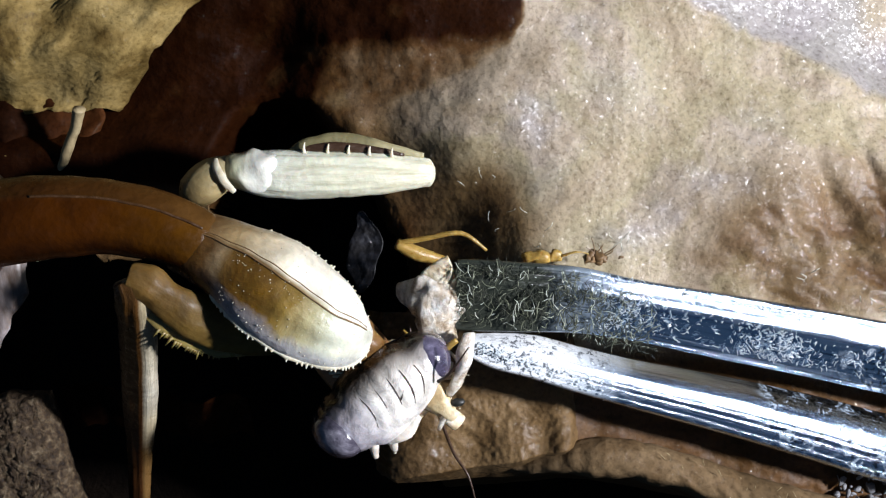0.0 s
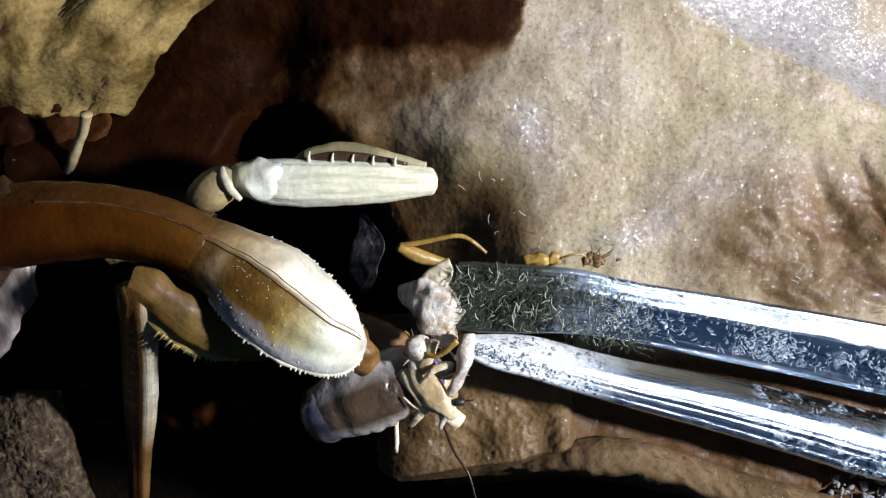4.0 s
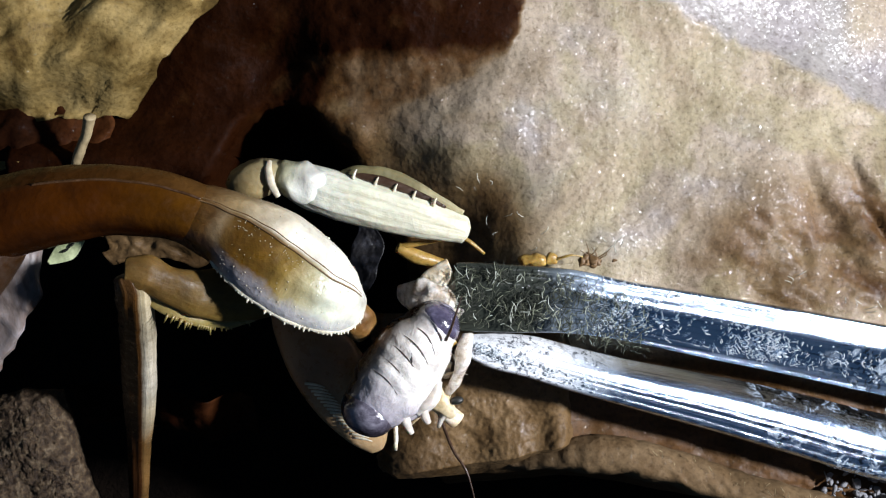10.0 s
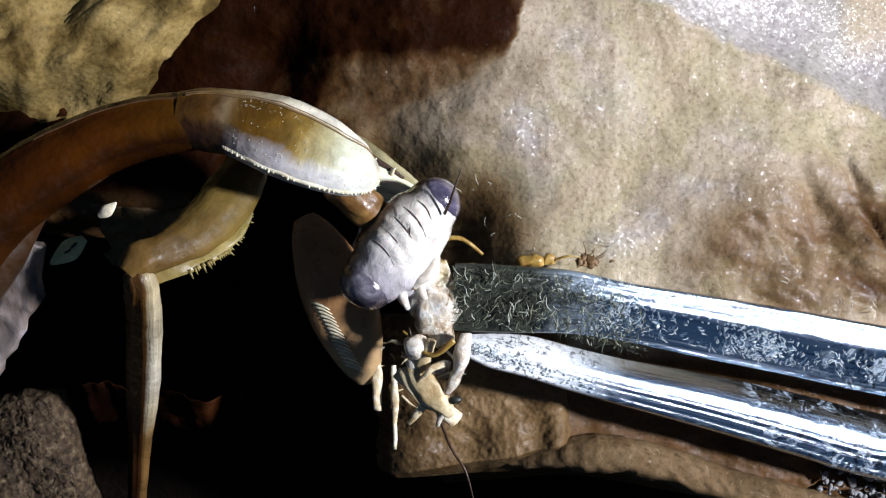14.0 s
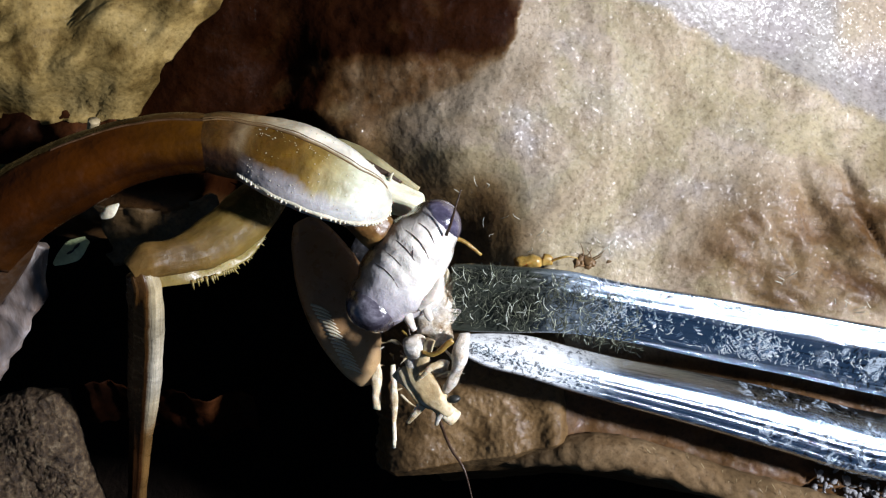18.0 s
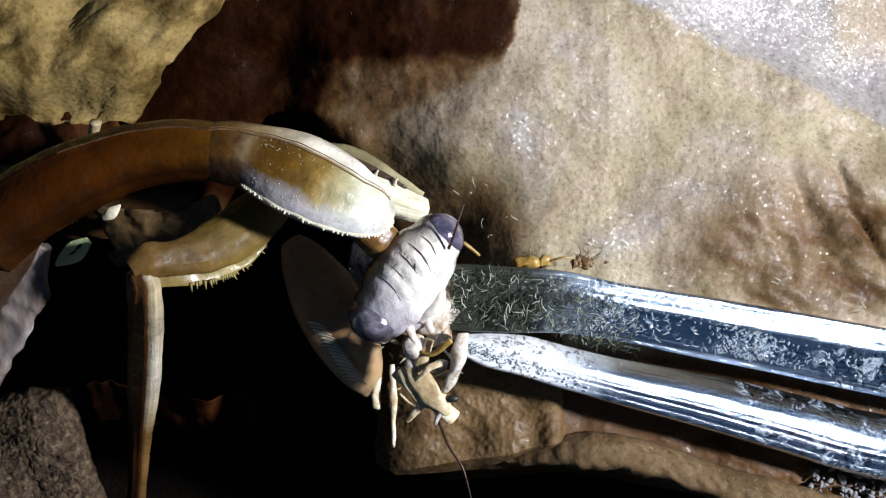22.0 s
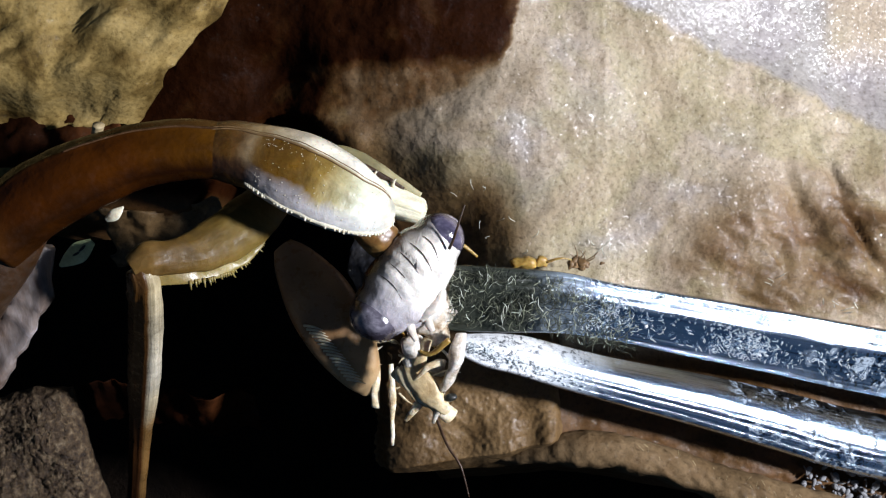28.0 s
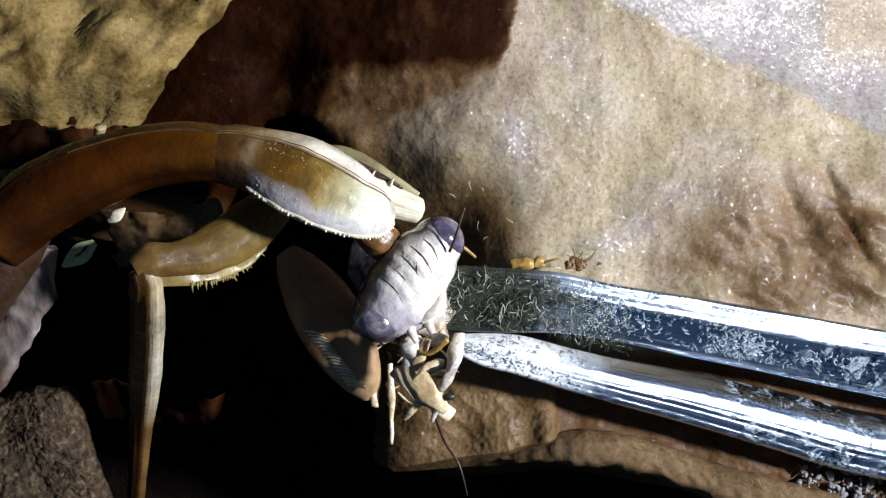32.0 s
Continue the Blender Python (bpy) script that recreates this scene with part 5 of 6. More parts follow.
part("shank", tube([(-0.01838, -0.00126, 0.02200), (-0.01817, -0.00237, 0.02140), (-0.01889, -0.00501, 0.01750), (-0.02035, -0.00921, 0.01150), (-0.02173, -0.01377, 0.00650), (-0.02285, -0.01932, 0.00300), (-0.02516, -0.02741, -0.00400)], [0.85, 1.05, 1.12, 1.1, 0.8, 0.62, 0.5], flat=0.7, seg=36, ridges=((20, 0.10, 9), (62, 0.10, 8), (100, 0.14, 7), (130, 0.08, 7)), rough=0.08), SHANK, mantis, "ridged shin, straw-coloured beside dark brown", KNEE_AT)


def motions():
    rows_front = [
        (0, pose(0.02068, 0.00274, 0.02600, 17.72, -8.08, -11.35)),
        (0.5, pose(0.01981, 0.00568, 0.02600, 9.97, -4.61, -6.99)),
        (1, pose(0.01987, 0.00632, 0.02600, 8.00, -3.72, -4.94)),
        (1.5, pose(0.02152, 0.00471, 0.02600, 12.58, -5.80, -7.45)),
        (2, pose(0.02164, 0.00299, 0.02600, 17.45, -7.96, -11.62)),
        (2.5, pose(0.02071, 0.00269, 0.02600, 18.30, -8.33, -13.61)),
        (3, pose(0.02060, 0.00290, 0.02600, 17.69, -8.07, -13.21)),
        (3.5, pose(0.02054, 0.00276, 0.02600, 18.10, -8.24, -13.44)),
        (5.5, pose(0.01988, 0.00250, 0.02600, 18.83, -8.56, -16.56)),
        (6, pose(0.02029, 0.00246, 0.02600, 19.00, -8.63, -16.91)),
        (6.5, pose(0.02094, 0.00252, 0.02600, 18.85, -8.57, -16.88)),
        (7, pose(0.02115, 0.00240, 0.02600, 19.17, -8.71, -17.18)),
        (7.5, pose(0.02085, 0.00165, 0.02600, 21.32, -9.62, -18.22)),
        (8, pose(0.02083, 0.00170, 0.02600, 21.17, -9.56, -18.20)),
        (8.5, pose(0.02050, 0.00156, 0.02600, 21.56, -9.73, -17.67)),
        (9, pose(0.02041, 0.00174, 0.02600, 21.06, -9.51, -18.43)),
        (9.5, pose(0.02037, 0.00329, 0.02600, 16.81, -7.68, -13.20)),
        (10, pose(0.02021, 0.00478, 0.02600, 12.65, -5.83, -10.86)),
        (10.5, pose(0.02012, 0.00597, 0.02600, 9.40, -4.35, -9.45)),
        (11, pose(0.01970, 0.00863, 0.02600, 2.19, -1.02, -4.56)),
        (11.5, pose(0.02092, 0.00616, 0.02600, 8.93, -4.14, -7.09)),
        (12, pose(0.02108, 0.00645, 0.02600, 8.19, -3.80, -6.40)),
        (12.5, pose(0.02132, 0.00673, 0.02600, 7.48, -3.47, -5.89)),
        (13, pose(0.02140, 0.00675, 0.02600, 7.42, -3.45, -5.36)),
        (13.5, pose(0.02125, 0.00815, 0.02600, 3.66, -1.71, -2.21)),
        (14, pose(0.02028, 0.01126, 0.02600, -4.72, 2.20, 2.38)),
        (14.5, pose(0.02056, 0.01081, 0.02600, -3.46, 1.61, 2.22)),
        (16.5, pose(0.02101, 0.00998, 0.02600, -1.04, 0.48, 1.03)),
        (17.5, pose(0.02114, 0.00990, 0.02600, -0.75, 0.35, 0.64)),
        (18.5, pose(0.02123, 0.00983, 0.02600, -0.49, 0.23, 0.04)),
        (19.5, pose(0.02126, 0.00971, 0.02600, -0.06, 0.03, 0.04)),
        (20.5, pose(0.02133, 0.00948, 0.02600, 0.54, -0.25, 0.25)),
        (21.5, pose(0.02143, 0.00942, 0.02600, 0.79, -0.37, -0.38)),
        (22.5, pose(0.02148, 0.00935, 0.02600, 1.05, -0.49, -1.00)),
        (23.5, pose(0.02148, 0.00933, 0.02600, 1.19, -0.56, -1.03)),
        (24.5, pose(0.02145, 0.00936, 0.02600, 1.18, -0.55, -0.61)),
        (25.5, pose(0.02156, 0.00945, 0.02600, 1.05, -0.49, -0.60)),
        (27.5, pose(0.02158, 0.00962, 0.02600, 0.73, -0.34, -1.24)),
        (28.5, pose(0.02161, 0.00959, 0.02600, 0.87, -0.41, -0.83)),
        (29.5, pose(0.02160, 0.00959, 0.02600, 0.97, -0.45, -0.65)),
        (30.5, pose(0.02166, 0.00954, 0.02600, 1.15, -0.54, -0.83)),
        (31.5, pose(0.02168, 0.00949, 0.02600, 1.40, -0.65, -1.06)),
        (32, pose(0.02167, 0.00949, 0.02600, 1.40, -0.65, -1.06)),
    ]
    rows_rear = [
        (0, pose(0.02068, 0.00274, 0.02600, 16.38, 1.41, -19.89)),
        (0.5, pose(0.01981, 0.00568, 0.02600, 9.25, 0.81, -9.52)),
        (1, pose(0.01987, 0.00632, 0.02600, 7.43, 0.65, -7.08)),
        (1.5, pose(0.02152, 0.00471, 0.02600, 11.66, 1.01, -12.57)),
        (2, pose(0.02164, 0.00299, 0.02600, 16.13, 1.39, -18.05)),
        (2.5, pose(0.02071, 0.00269, 0.02600, 16.90, 1.46, -20.50)),
        (3, pose(0.02060, 0.00290, 0.02600, 16.35, 1.41, -19.95)),
        (3.5, pose(0.02054, 0.00276, 0.02600, 16.72, 1.44, -19.78)),
        (5.5, pose(0.01988, 0.00250, 0.02600, 17.39, 1.50, -23.73)),
        (6, pose(0.02029, 0.00246, 0.02600, 17.54, 1.51, -24.57)),
        (6.5, pose(0.02094, 0.00252, 0.02600, 17.41, 1.50, -24.35)),
        (7, pose(0.02115, 0.00240, 0.02600, 17.70, 1.52, -24.55)),
        (7.5, pose(0.02085, 0.00165, 0.02600, 19.64, 1.68, -26.27)),
        (8, pose(0.02083, 0.00170, 0.02600, 19.51, 1.67, -26.11)),
        (8.5, pose(0.02050, 0.00156, 0.02600, 19.87, 1.70, -25.82)),
        (9, pose(0.02041, 0.00174, 0.02600, 19.41, 1.67, -24.35)),
        (9.5, pose(0.02037, 0.00329, 0.02600, 15.54, 1.34, -19.45)),
        (10, pose(0.02021, 0.00478, 0.02600, 11.73, 1.02, -14.19)),
        (10.5, pose(0.02012, 0.00597, 0.02600, 8.73, 0.76, -12.10)),
        (11, pose(0.01970, 0.00863, 0.02600, 2.03, 0.18, -3.60)),
        (11.5, pose(0.02092, 0.00616, 0.02600, 8.29, 0.72, -10.17)),
        (12, pose(0.02108, 0.00645, 0.02600, 7.60, 0.66, -9.00)),
        (12.5, pose(0.02132, 0.00673, 0.02600, 6.95, 0.61, -8.24)),
        (13, pose(0.02140, 0.00675, 0.02600, 6.90, 0.60, -8.32)),
        (13.5, pose(0.02125, 0.00815, 0.02600, 3.41, 0.30, -4.24)),
        (14, pose(0.02028, 0.01126, 0.02600, -4.38, -0.38, 6.05)),
        (14.5, pose(0.02056, 0.01081, 0.02600, -3.22, -0.28, 4.79)),
        (16.5, pose(0.02101, 0.00998, 0.02600, -0.97, -0.08, 1.83)),
        (17.5, pose(0.02114, 0.00990, 0.02600, -0.69, -0.06, 1.32)),
        (18.5, pose(0.02123, 0.00983, 0.02600, -0.45, -0.04, 0.96)),
        (19.5, pose(0.02126, 0.00971, 0.02600, -0.05, -0.00, 0.38)),
        (20.5, pose(0.02133, 0.00948, 0.02600, 0.50, 0.04, -0.45)),
        (21.5, pose(0.02143, 0.00942, 0.02600, 0.74, 0.06, -0.81)),
        (22.5, pose(0.02148, 0.00935, 0.02600, 0.98, 0.09, -1.20)),
        (23.5, pose(0.02148, 0.00933, 0.02600, 1.11, 0.10, -1.39)),
        (24.5, pose(0.02145, 0.00936, 0.02600, 1.10, 0.10, -1.36)),
        (25.5, pose(0.02156, 0.00945, 0.02600, 0.97, 0.09, -1.26)),
        (27.5, pose(0.02158, 0.00962, 0.02600, 0.68, 0.06, -1.16)),
        (28.5, pose(0.02161, 0.00959, 0.02600, 0.81, 0.07, -1.37)),
        (29.5, pose(0.02160, 0.00959, 0.02600, 0.90, 0.08, -1.48)),
        (30.5, pose(0.02166, 0.00954, 0.02600, 1.07, 0.09, -1.75)),
        (31.5, pose(0.02168, 0.00949, 0.02600, 1.30, 0.11, -2.08)),
        (32, pose(0.02167, 0.00949, 0.02600, 1.30, 0.11, -2.05)),
    ]
    rows_head = [
        (0, pose(0.02915, -0.00549, 0.02200, 12.63, 15.64, -10.79)),
        (0.4, pose(0.03006, -0.00301, 0.02200, 0.00, -0.00, -7.99)),
        (0.8, pose(0.02963, -0.00185, 0.02200, 0.00, -0.00, -5.19)),
        (1.2, pose(0.03031, -0.00255, 0.02200, 0.00, -0.00, -0.57)),
        (1.6, pose(0.03055, -0.00380, 0.02200, 12.63, 15.64, 0.66)),
        (2, pose(0.02937, -0.00563, 0.02200, 36.27, 37.13, -12.88)),
        (2.5, pose(0.02823, -0.00581, 0.01800, 110.56, 50.15, 28.26)),
        (3, pose(0.02841, -0.00590, 0.01800, 110.82, 50.11, 33.70)),
        (3.5, pose(0.02848, -0.00591, 0.01800, 111.06, 50.06, 40.25)),
        (5.5, pose(0.02635, -0.00621, 0.01800, 112.05, 49.87, 26.67)),
        (6, pose(0.02600, -0.00636, 0.01800, 112.30, 49.82, 26.14)),
        (6.5, pose(0.02695, -0.00637, 0.01800, 112.55, 49.77, 26.55)),
        (7.5, pose(0.02827, -0.00726, 0.01800, 113.04, 49.67, 31.63)),
        (8.5, pose(0.02905, -0.00745, 0.01800, 113.53, 49.57, 36.26)),
        (9, pose(0.02887, -0.00712, 0.02200, 41.32, 40.20, -5.07)),
        (9.3, pose(0.02885, -0.00654, 0.02200, 19.57, 23.20, -14.26)),
        (9.6, pose(0.02973, -0.00546, 0.02200, 3.08, 3.94, -7.83)),
        (9.8, pose(0.03004, -0.00387, 0.02200, 2.70, 3.45, 2.98)),
        (10, pose(0.03028, -0.00399, 0.02200, 2.31, 2.95, 0.31)),
        (10.4, pose(0.03026, -0.00330, 0.02200, 1.54, 1.97, 7.06)),
        (10.6, pose(0.02984, -0.00143, 0.02200, 1.15, 1.48, 5.11)),
        (10.8, pose(0.02932, 0.00019, 0.02200, 0.77, 0.98, -0.70)),
        (11, pose(0.02946, 0.00088, 0.02200, 0.38, 0.49, 2.29)),
        (11.2, pose(0.03006, -0.00274, 0.02200, 0.00, -0.00, 3.87)),
        (11.4, pose(0.02918, -0.00243, 0.02200, 6.20, 7.86, -3.28)),
        (12, pose(0.02918, -0.00180, 0.02200, 12.63, 15.64, -4.44)),
        (12.5, pose(0.02922, -0.00155, 0.02200, 10.61, 13.26, -3.76)),
        (13, pose(0.02924, -0.00146, 0.02200, 8.63, 10.87, -3.35)),
        (13.3, pose(0.02954, -0.00082, 0.02200, 7.46, 9.43, 2.70)),
        (13.6, pose(0.02967, 0.00089, 0.02200, 3.70, 4.72, 0.38)),
        (13.9, pose(0.03019, 0.00405, 0.02200, 0.00, -0.00, 1.52)),
        (14, pose(0.03031, 0.00396, 0.02200, 0.00, -0.00, -2.48)),
        (14.4, pose(0.03037, 0.00340, 0.02200, 0.00, -0.00, -2.70)),
        (16.5, pose(0.03043, 0.00280, 0.02200, 0.00, -0.00, 0.41)),
        (17.5, pose(0.03054, 0.00267, 0.02200, 0.00, -0.00, 0.51)),
        (18.5, pose(0.03061, 0.00246, 0.02200, 0.00, -0.00, -0.10)),
        (19.5, pose(0.03062, 0.00232, 0.02200, 0.00, -0.00, 0.16)),
        (20.5, pose(0.03067, 0.00203, 0.02200, 0.00, -0.00, -0.34)),
        (21.5, pose(0.03075, 0.00187, 0.02200, 0.00, -0.00, -0.34)),
        (22.5, pose(0.03080, 0.00174, 0.02200, 0.00, -0.00, -0.96)),
        (23.5, pose(0.03079, 0.00170, 0.02200, 0.00, -0.00, -0.63)),
        (24.5, pose(0.03081, 0.00172, 0.02200, 0.00, -0.00, -0.89)),
        (25.5, pose(0.03093, 0.00180, 0.02200, 0.00, -0.00, -0.01)),
        (27.5, pose(0.03094, 0.00193, 0.02200, 0.00, -0.00, -1.12)),
        (28.5, pose(0.03097, 0.00187, 0.02200, 0.00, -0.00, -1.10)),
        (29.5, pose(0.03098, 0.00192, 0.02200, 0.00, -0.00, -1.40)),
        (30.5, pose(0.03104, 0.00181, 0.02200, 0.00, -0.00, -1.06)),
        (31.5, pose(0.03103, 0.00171, 0.02200, 0.00, -0.00, -1.40)),
        (32, pose(0.03107, 0.00176, 0.02200, 0.00, -0.00, -1.06)),
    ]
    rows_femur = [
        (0, pose(0.01923, 0.00802, 0.01900, 0.00, -0.00, 19.41)),
        (0.5, pose(0.01897, 0.00937, 0.01900, 0.00, -0.00, 14.45)),
        (1, pose(0.01841, 0.00965, 0.01900, 0.00, -0.00, 13.71)),
        (1.5, pose(0.01853, 0.00937, 0.01900, 0.00, -0.00, 14.66)),
        (2, pose(0.01890, 0.00800, 0.01900, 0.00, -0.00, 18.89)),
        (3, pose(0.01921, 0.00790, 0.01900, 0.00, -0.00, 18.89)),
        (3.5, pose(0.01927, 0.00776, 0.01900, 0.00, -0.00, 19.23)),
        (5.5, pose(0.01947, 0.00780, 0.01900, 0.00, -0.00, 18.89)),
        (6, pose(0.01965, 0.00771, 0.01900, 0.00, -0.00, 18.89)),
        (7, pose(0.02111, 0.00719, 0.01900, 0.00, -0.00, 15.24)),
        (7.5, pose(0.02150, 0.00654, 0.01900, 0.00, -0.00, 15.62)),
        (8.5, pose(0.02084, 0.00684, 0.01900, 0.00, -0.00, 16.28)),
        (9, pose(0.02104, 0.00679, 0.01900, 0.00, -0.00, 16.14)),
        (9.6, pose(0.02153, 0.00757, 0.01900, 0.00, -0.00, 11.78)),
        (10, pose(0.02200, 0.00820, 0.01900, 0.00, -0.00, 3.33)),
        (10.2, pose(0.02054, 0.00934, 0.01900, 0.00, -0.00, 2.27)),
        (10.4, pose(0.01924, 0.01037, 0.01900, 0.00, -0.00, 7.85)),
        (10.6, pose(0.01859, 0.01154, 0.01900, 0.00, -0.00, 7.72)),
        (10.8, pose(0.01852, 0.01175, 0.01900, 0.00, -0.00, 9.00)),
        (11, pose(0.01934, 0.01193, 0.01900, 0.00, -0.00, 6.62)),
        (11.2, pose(0.01999, 0.00937, 0.01900, 0.00, -0.00, 3.25)),
        (11.4, pose(0.02008, 0.00867, 0.01900, 0.00, -0.00, 1.96)),
        (12.5, pose(0.02007, 0.00939, 0.01900, 0.00, -0.00, 1.67)),
        (13.3, pose(0.02014, 0.00973, 0.01900, 0.00, -0.00, -0.57)),
        (13.6, pose(0.01995, 0.01029, 0.01900, 0.00, -0.00, -3.23)),
        (13.9, pose(0.01971, 0.01162, 0.01900, 0.00, -0.00, -4.09)),
        (16.5, pose(0.01934, 0.01084, 0.01900, 0.00, -0.00, -0.40)),
        (20, pose(0.01957, 0.01058, 0.01900, 0.00, -0.00, 0.00)),
        (22, pose(0.01975, 0.01041, 0.01900, 0.00, -0.00, -0.19)),
        (32, pose(0.01963, 0.01060, 0.01900, 0.00, -0.00, -0.10)),
    ]
    rows_far = [
        (0, pose(0.02703, -0.00423, 0.01600, 0.00, -0.00, 15.66)),
        (0.5, pose(0.02651, -0.00236, 0.01600, 0.00, -0.00, 16.39)),
        (1.2, pose(0.02686, -0.00313, 0.01600, 0.00, -0.00, 16.39)),
        (2, pose(0.02819, -0.00391, 0.01600, 0.00, -0.00, 40.77)),
        (9, pose(0.02822, -0.00418, 0.01600, 0.00, -0.00, 40.77)),
        (9.6, pose(0.02650, -0.00500, 0.01600, 0.00, -0.00, 17.14)),
        (10, pose(0.02524, -0.00514, 0.01600, 0.00, -0.00, 9.63)),
        (10.8, pose(0.02563, -0.00362, 0.01600, 0.00, -0.00, 7.47)),
        (11, pose(0.02552, -0.00190, 0.01600, 0.00, -0.00, 2.85)),
        (11.4, pose(0.02592, -0.00469, 0.01600, 0.00, -0.00, 3.38)),
        (13, pose(0.02583, -0.00402, 0.01600, 0.00, -0.00, 0.83)),
        (13.6, pose(0.02572, -0.00250, 0.01600, 0.00, -0.00, -1.91)),
        (13.9, pose(0.02572, 0.00000, 0.01600, 0.00, -0.00, -2.94)),
        (14.5, pose(0.02562, -0.00023, 0.01600, 0.00, -0.00, -2.60)),
        (16.5, pose(0.02552, -0.00038, 0.01600, 0.00, -0.00, -1.55)),
        (19, pose(0.02574, -0.00004, 0.01600, 0.00, -0.00, -3.59)),
        (21, pose(0.02546, -0.00094, 0.01600, 0.00, -0.00, 2.85)),
        (22, pose(0.02543, -0.00116, 0.01600, 0.00, -0.00, 3.98)),
        (23, pose(0.02546, -0.00060, 0.01600, 0.00, -0.00, 0.40)),
        (24.5, pose(0.02547, -0.00074, 0.01600, 0.00, -0.00, 0.99)),
        (25.5, pose(0.02519, -0.00130, 0.01600, 0.00, -0.00, 6.54)),
        (27.5, pose(0.02547, -0.00082, 0.01600, 0.00, -0.00, 1.43)),
        (28, pose(0.02513, -0.00132, 0.01600, 0.00, -0.00, 7.08)),
        (29.3, pose(0.02542, -0.00092, 0.01600, 0.00, -0.00, 1.56)),
        (30.3, pose(0.02520, -0.00136, 0.01600, 0.00, -0.00, 6.24)),
        (32, pose(0.02526, -0.00170, 0.01600, 0.00, -0.00, 6.64)),
    ]
    rows_thigh = [
        (0, pose(0.01506, 0.00113, 0.02800, 0.00, -0.00, -53.24)),
        (0.5, pose(0.01496, 0.00165, 0.02800, 0.00, -0.00, -30.17)),
        (1, pose(0.01503, 0.00170, 0.02800, 0.00, -0.00, -24.28)),
        (1.5, pose(0.01542, 0.00176, 0.02800, 0.00, -0.00, -37.97)),
        (2, pose(0.01541, 0.00135, 0.02800, 0.00, -0.00, -52.44)),
        (2.5, pose(0.01496, 0.00117, 0.02800, 0.00, -0.00, -54.93)),
        (3, pose(0.01482, 0.00121, 0.02800, 0.00, -0.00, -53.16)),
        (3.5, pose(0.01481, 0.00116, 0.02800, 0.00, -0.00, -54.36)),
        (5.5, pose(0.01434, 0.00111, 0.02800, 0.00, -0.00, -56.51)),
        (6, pose(0.01433, 0.00113, 0.02800, 0.00, -0.00, -57.00)),
        (6.5, pose(0.01448, 0.00118, 0.02800, 0.00, -0.00, -56.58)),
        (7, pose(0.01456, 0.00117, 0.02800, 0.00, -0.00, -57.52)),
        (7.5, pose(0.01450, 0.00100, 0.02800, 0.00, -0.00, -63.81)),
        (8, pose(0.01452, 0.00104, 0.02800, 0.00, -0.00, -63.39)),
        (8.5, pose(0.01459, 0.00095, 0.02800, 0.00, -0.00, -64.54)),
        (9, pose(0.01471, 0.00099, 0.02800, 0.00, -0.00, -63.06)),
        (9.5, pose(0.01458, 0.00129, 0.02800, 0.00, -0.00, -50.53)),
        (10, pose(0.01440, 0.00160, 0.02800, 0.00, -0.00, -38.18)),
        (10.5, pose(0.01431, 0.00169, 0.02800, 0.00, -0.00, -28.46)),
        (11, pose(0.01405, 0.00179, 0.02800, 0.00, -0.00, -6.79)),
        (11.5, pose(0.01493, 0.00165, 0.02800, 0.00, -0.00, -27.07)),
        (12, pose(0.01502, 0.00165, 0.02800, 0.00, -0.00, -24.83)),
        (12.5, pose(0.01502, 0.00167, 0.02800, 0.00, -0.00, -22.71)),
        (13, pose(0.01502, 0.00167, 0.02800, 0.00, -0.00, -22.54)),
        (13.5, pose(0.01484, 0.00172, 0.02800, 0.00, -0.00, -11.24)),
        (14, pose(0.01484, 0.00180, 0.02800, 0.00, -0.00, 14.00)),
        (14.5, pose(0.01478, 0.00199, 0.02800, 0.00, -0.00, 10.24)),
        (16.5, pose(0.01475, 0.00196, 0.02800, 0.00, -0.00, 2.93)),
        (17.5, pose(0.01489, 0.00184, 0.02800, 0.00, -0.00, 2.05)),
        (18.5, pose(0.01484, 0.00184, 0.02800, 0.00, -0.00, 1.26)),
        (19.5, pose(0.01480, 0.00186, 0.02800, 0.00, -0.00, -0.02)),
        (20.5, pose(0.01480, 0.00195, 0.02800, 0.00, -0.00, -1.83)),
        (21.5, pose(0.01477, 0.00195, 0.02800, 0.00, -0.00, -2.59)),
        (22.5, pose(0.01474, 0.00196, 0.02800, 0.00, -0.00, -3.37)),
        (23.5, pose(0.01473, 0.00198, 0.02800, 0.00, -0.00, -3.79)),
        (24.5, pose(0.01468, 0.00198, 0.02800, 0.00, -0.00, -3.77)),
        (25.5, pose(0.01477, 0.00200, 0.02800, 0.00, -0.00, -3.35)),
        (27.5, pose(0.01459, 0.00209, 0.02800, 0.00, -0.00, -2.40)),
        (28.5, pose(0.01458, 0.00209, 0.02800, 0.00, -0.00, -2.82)),
        (29.5, pose(0.01458, 0.00211, 0.02800, 0.00, -0.00, -3.12)),
        (30.5, pose(0.01458, 0.00212, 0.02800, 0.00, -0.00, -3.66)),
        (31.5, pose(0.01464, 0.00209, 0.02800, 0.00, -0.00, -4.42)),
        (32, pose(0.01462, 0.00208, 0.02800, 0.00, -0.00, -4.42)),
    ]
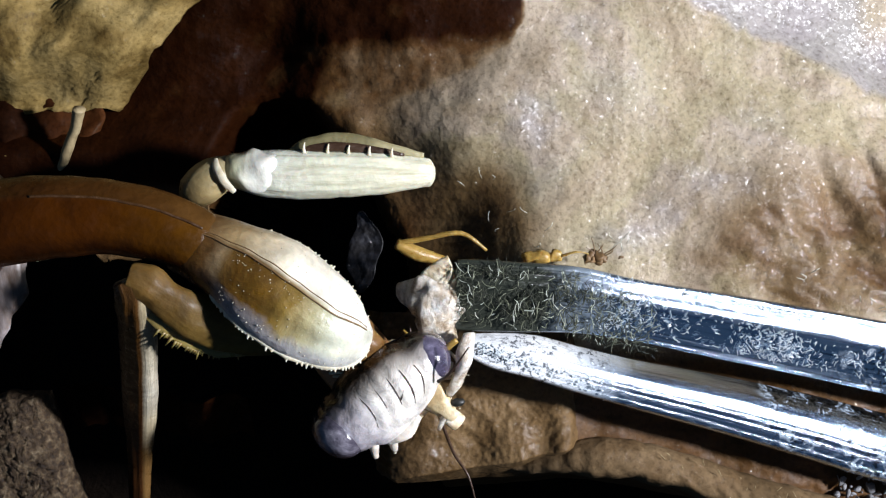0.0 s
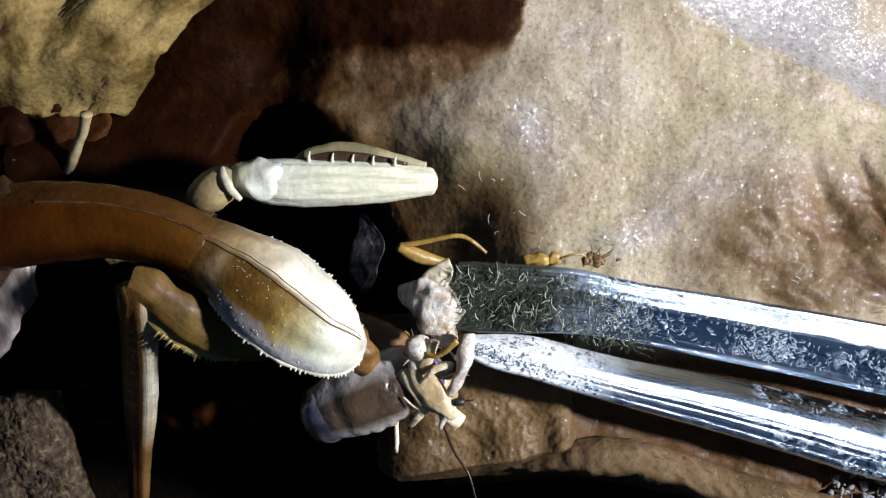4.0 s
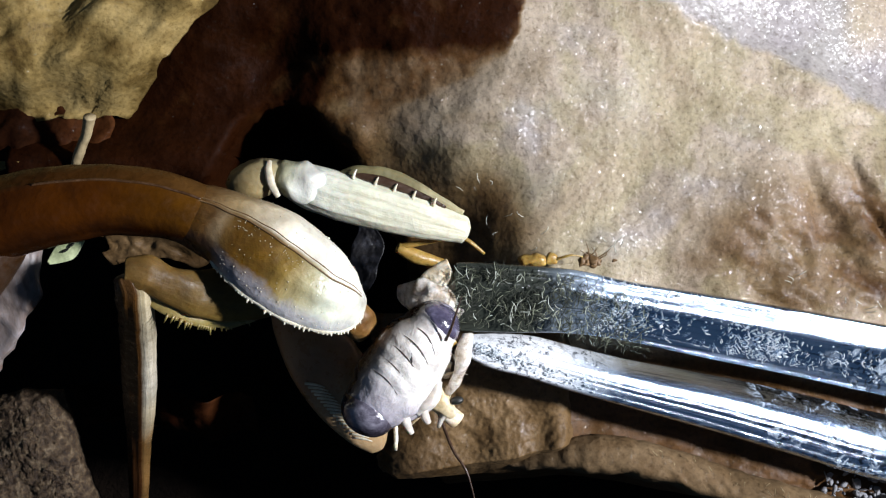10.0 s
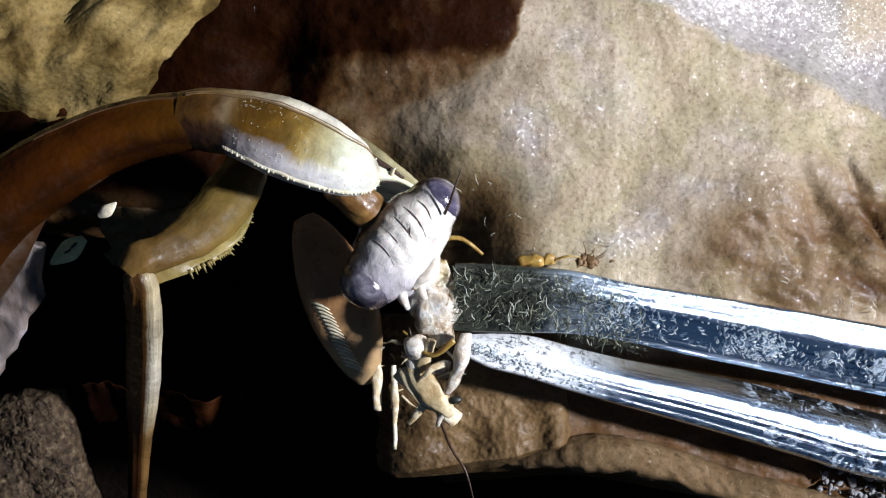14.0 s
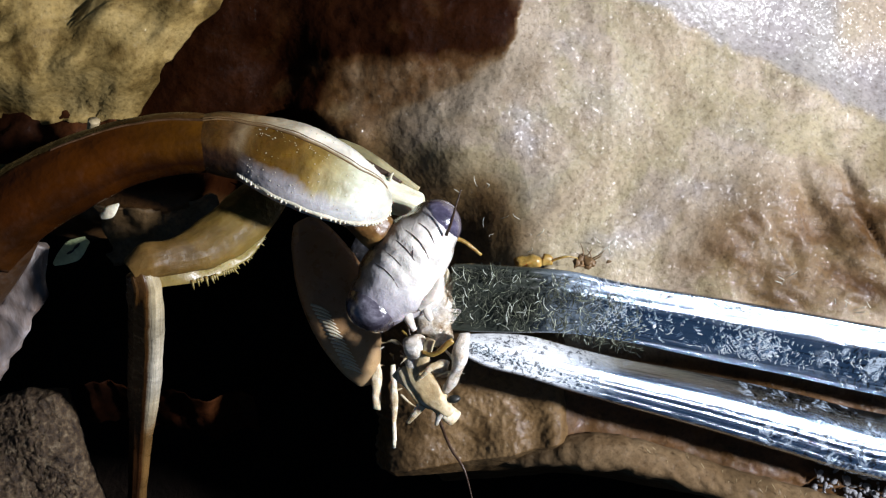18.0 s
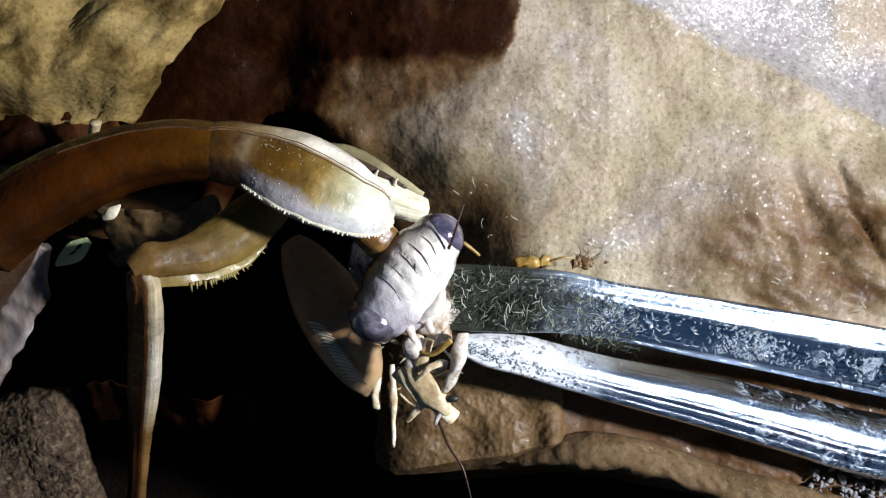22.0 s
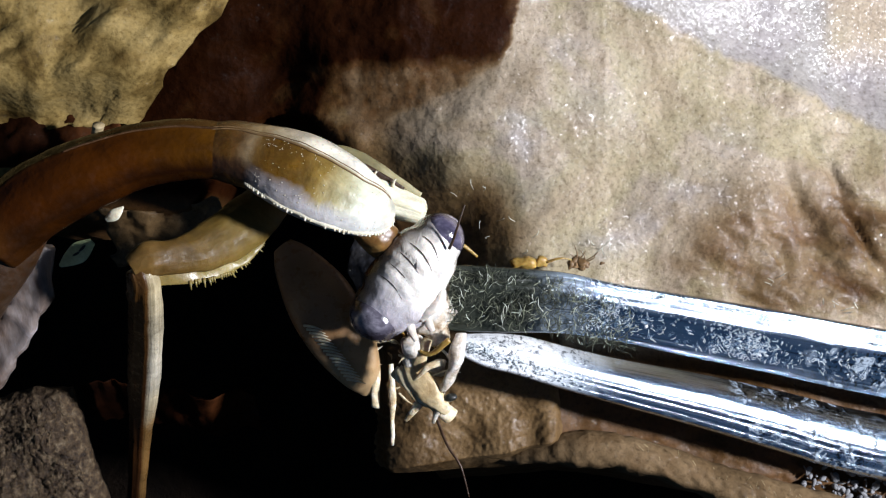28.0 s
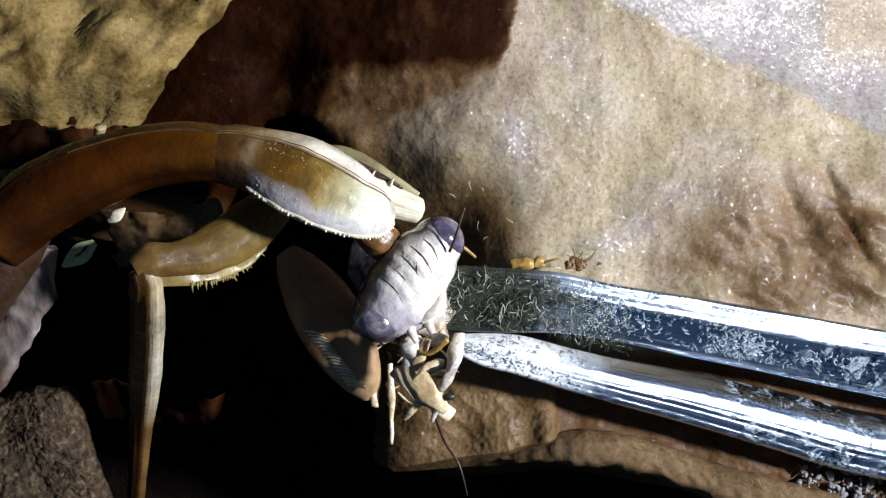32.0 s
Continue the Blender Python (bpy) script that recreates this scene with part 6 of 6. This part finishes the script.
    rows_shank = [
        (0, pose(0.01506, 0.00113, 0.02800, 0.00, -0.00, 2.96)),
        (0.5, pose(0.01496, 0.00165, 0.02800, 0.00, -0.00, 1.73)),
        (1, pose(0.01503, 0.00170, 0.02800, 0.00, -0.00, 1.54)),
        (1.5, pose(0.01542, 0.00176, 0.02800, 0.00, -0.00, -0.21)),
        (2, pose(0.01541, 0.00135, 0.02800, 0.00, -0.00, -0.25)),
        (2.5, pose(0.01496, 0.00117, 0.02800, 0.00, -0.00, 1.75)),
        (3, pose(0.01482, 0.00121, 0.02800, 0.00, -0.00, 2.36)),
        (3.5, pose(0.01481, 0.00116, 0.02800, 0.00, -0.00, 2.17)),
        (5.5, pose(0.01434, 0.00111, 0.02800, 0.00, -0.00, 4.00)),
        (6, pose(0.01433, 0.00113, 0.02800, 0.00, -0.00, 4.00)),
        (6.5, pose(0.01448, 0.00118, 0.02800, 0.00, -0.00, 3.18)),
        (7, pose(0.01456, 0.00117, 0.02800, 0.00, -0.00, 2.77)),
        (7.5, pose(0.01450, 0.00100, 0.02800, 0.00, -0.00, 3.00)),
        (8, pose(0.01452, 0.00104, 0.02800, 0.00, -0.00, 2.79)),
        (8.5, pose(0.01459, 0.00095, 0.02800, 0.00, -0.00, 2.39)),
        (9, pose(0.01471, 0.00099, 0.02800, 0.00, -0.00, 1.76)),
        (9.5, pose(0.01458, 0.00129, 0.02800, 0.00, -0.00, 2.36)),
        (10, pose(0.01440, 0.00160, 0.02800, 0.00, -0.00, 2.92)),
        (10.5, pose(0.01431, 0.00169, 0.02800, 0.00, -0.00, 3.30)),
        (11, pose(0.01405, 0.00179, 0.02800, 0.00, -0.00, 4.24)),
        (11.5, pose(0.01493, 0.00165, 0.02800, 0.00, -0.00, 0.57)),
        (12, pose(0.01502, 0.00165, 0.02800, 0.00, -0.00, -0.02)),
        (12.5, pose(0.01502, 0.00167, 0.02800, 0.00, -0.00, -0.02)),
        (13, pose(0.01502, 0.00167, 0.02800, 0.00, -0.00, -0.02)),
        (13.5, pose(0.01484, 0.00172, 0.02800, 0.00, -0.00, 0.57)),
        (14, pose(0.01484, 0.00180, 0.02800, 0.00, -0.00, 0.57)),
        (14.5, pose(0.01478, 0.00199, 0.02800, 0.00, -0.00, 0.77)),
        (16.5, pose(0.01475, 0.00196, 0.02800, 0.00, -0.00, 0.58)),
        (17.5, pose(0.01489, 0.00184, 0.02800, 0.00, -0.00, -0.01)),
        (18.5, pose(0.01484, 0.00184, 0.02800, 0.00, -0.00, -0.01)),
        (19.5, pose(0.01480, 0.00186, 0.02800, 0.00, -0.00, -0.01)),
        (20.5, pose(0.01480, 0.00195, 0.02800, 0.00, -0.00, 0.00)),
        (21.5, pose(0.01477, 0.00195, 0.02800, 0.00, -0.00, 0.00)),
        (22.5, pose(0.01474, 0.00196, 0.02800, 0.00, -0.00, 0.00)),
        (23.5, pose(0.01473, 0.00198, 0.02800, 0.00, -0.00, 0.00)),
        (24.5, pose(0.01468, 0.00198, 0.02800, 0.00, -0.00, 0.00)),
        (25.5, pose(0.01477, 0.00200, 0.02800, 0.00, -0.00, -0.39)),
        (27.5, pose(0.01459, 0.00209, 0.02800, 0.00, -0.00, 0.01)),
        (28.5, pose(0.01458, 0.00209, 0.02800, 0.00, -0.00, 0.01)),
        (29.5, pose(0.01458, 0.00211, 0.02800, 0.00, -0.00, -0.19)),
        (30.5, pose(0.01458, 0.00212, 0.02800, 0.00, -0.00, -0.19)),
        (31.5, pose(0.01464, 0.00209, 0.02800, 0.00, -0.00, -0.57)),
        (32, pose(0.01462, 0.00208, 0.02800, 0.00, -0.00, -0.57)),
    ]
    for ob, rows in ((front, rows_front), (rear, rows_rear), (head, rows_head), (fem, rows_femur), (far, rows_far), (mf, rows_thigh), (bpy.data.objects["shank"], rows_shank)):
        walk(ob, rows)


motions()
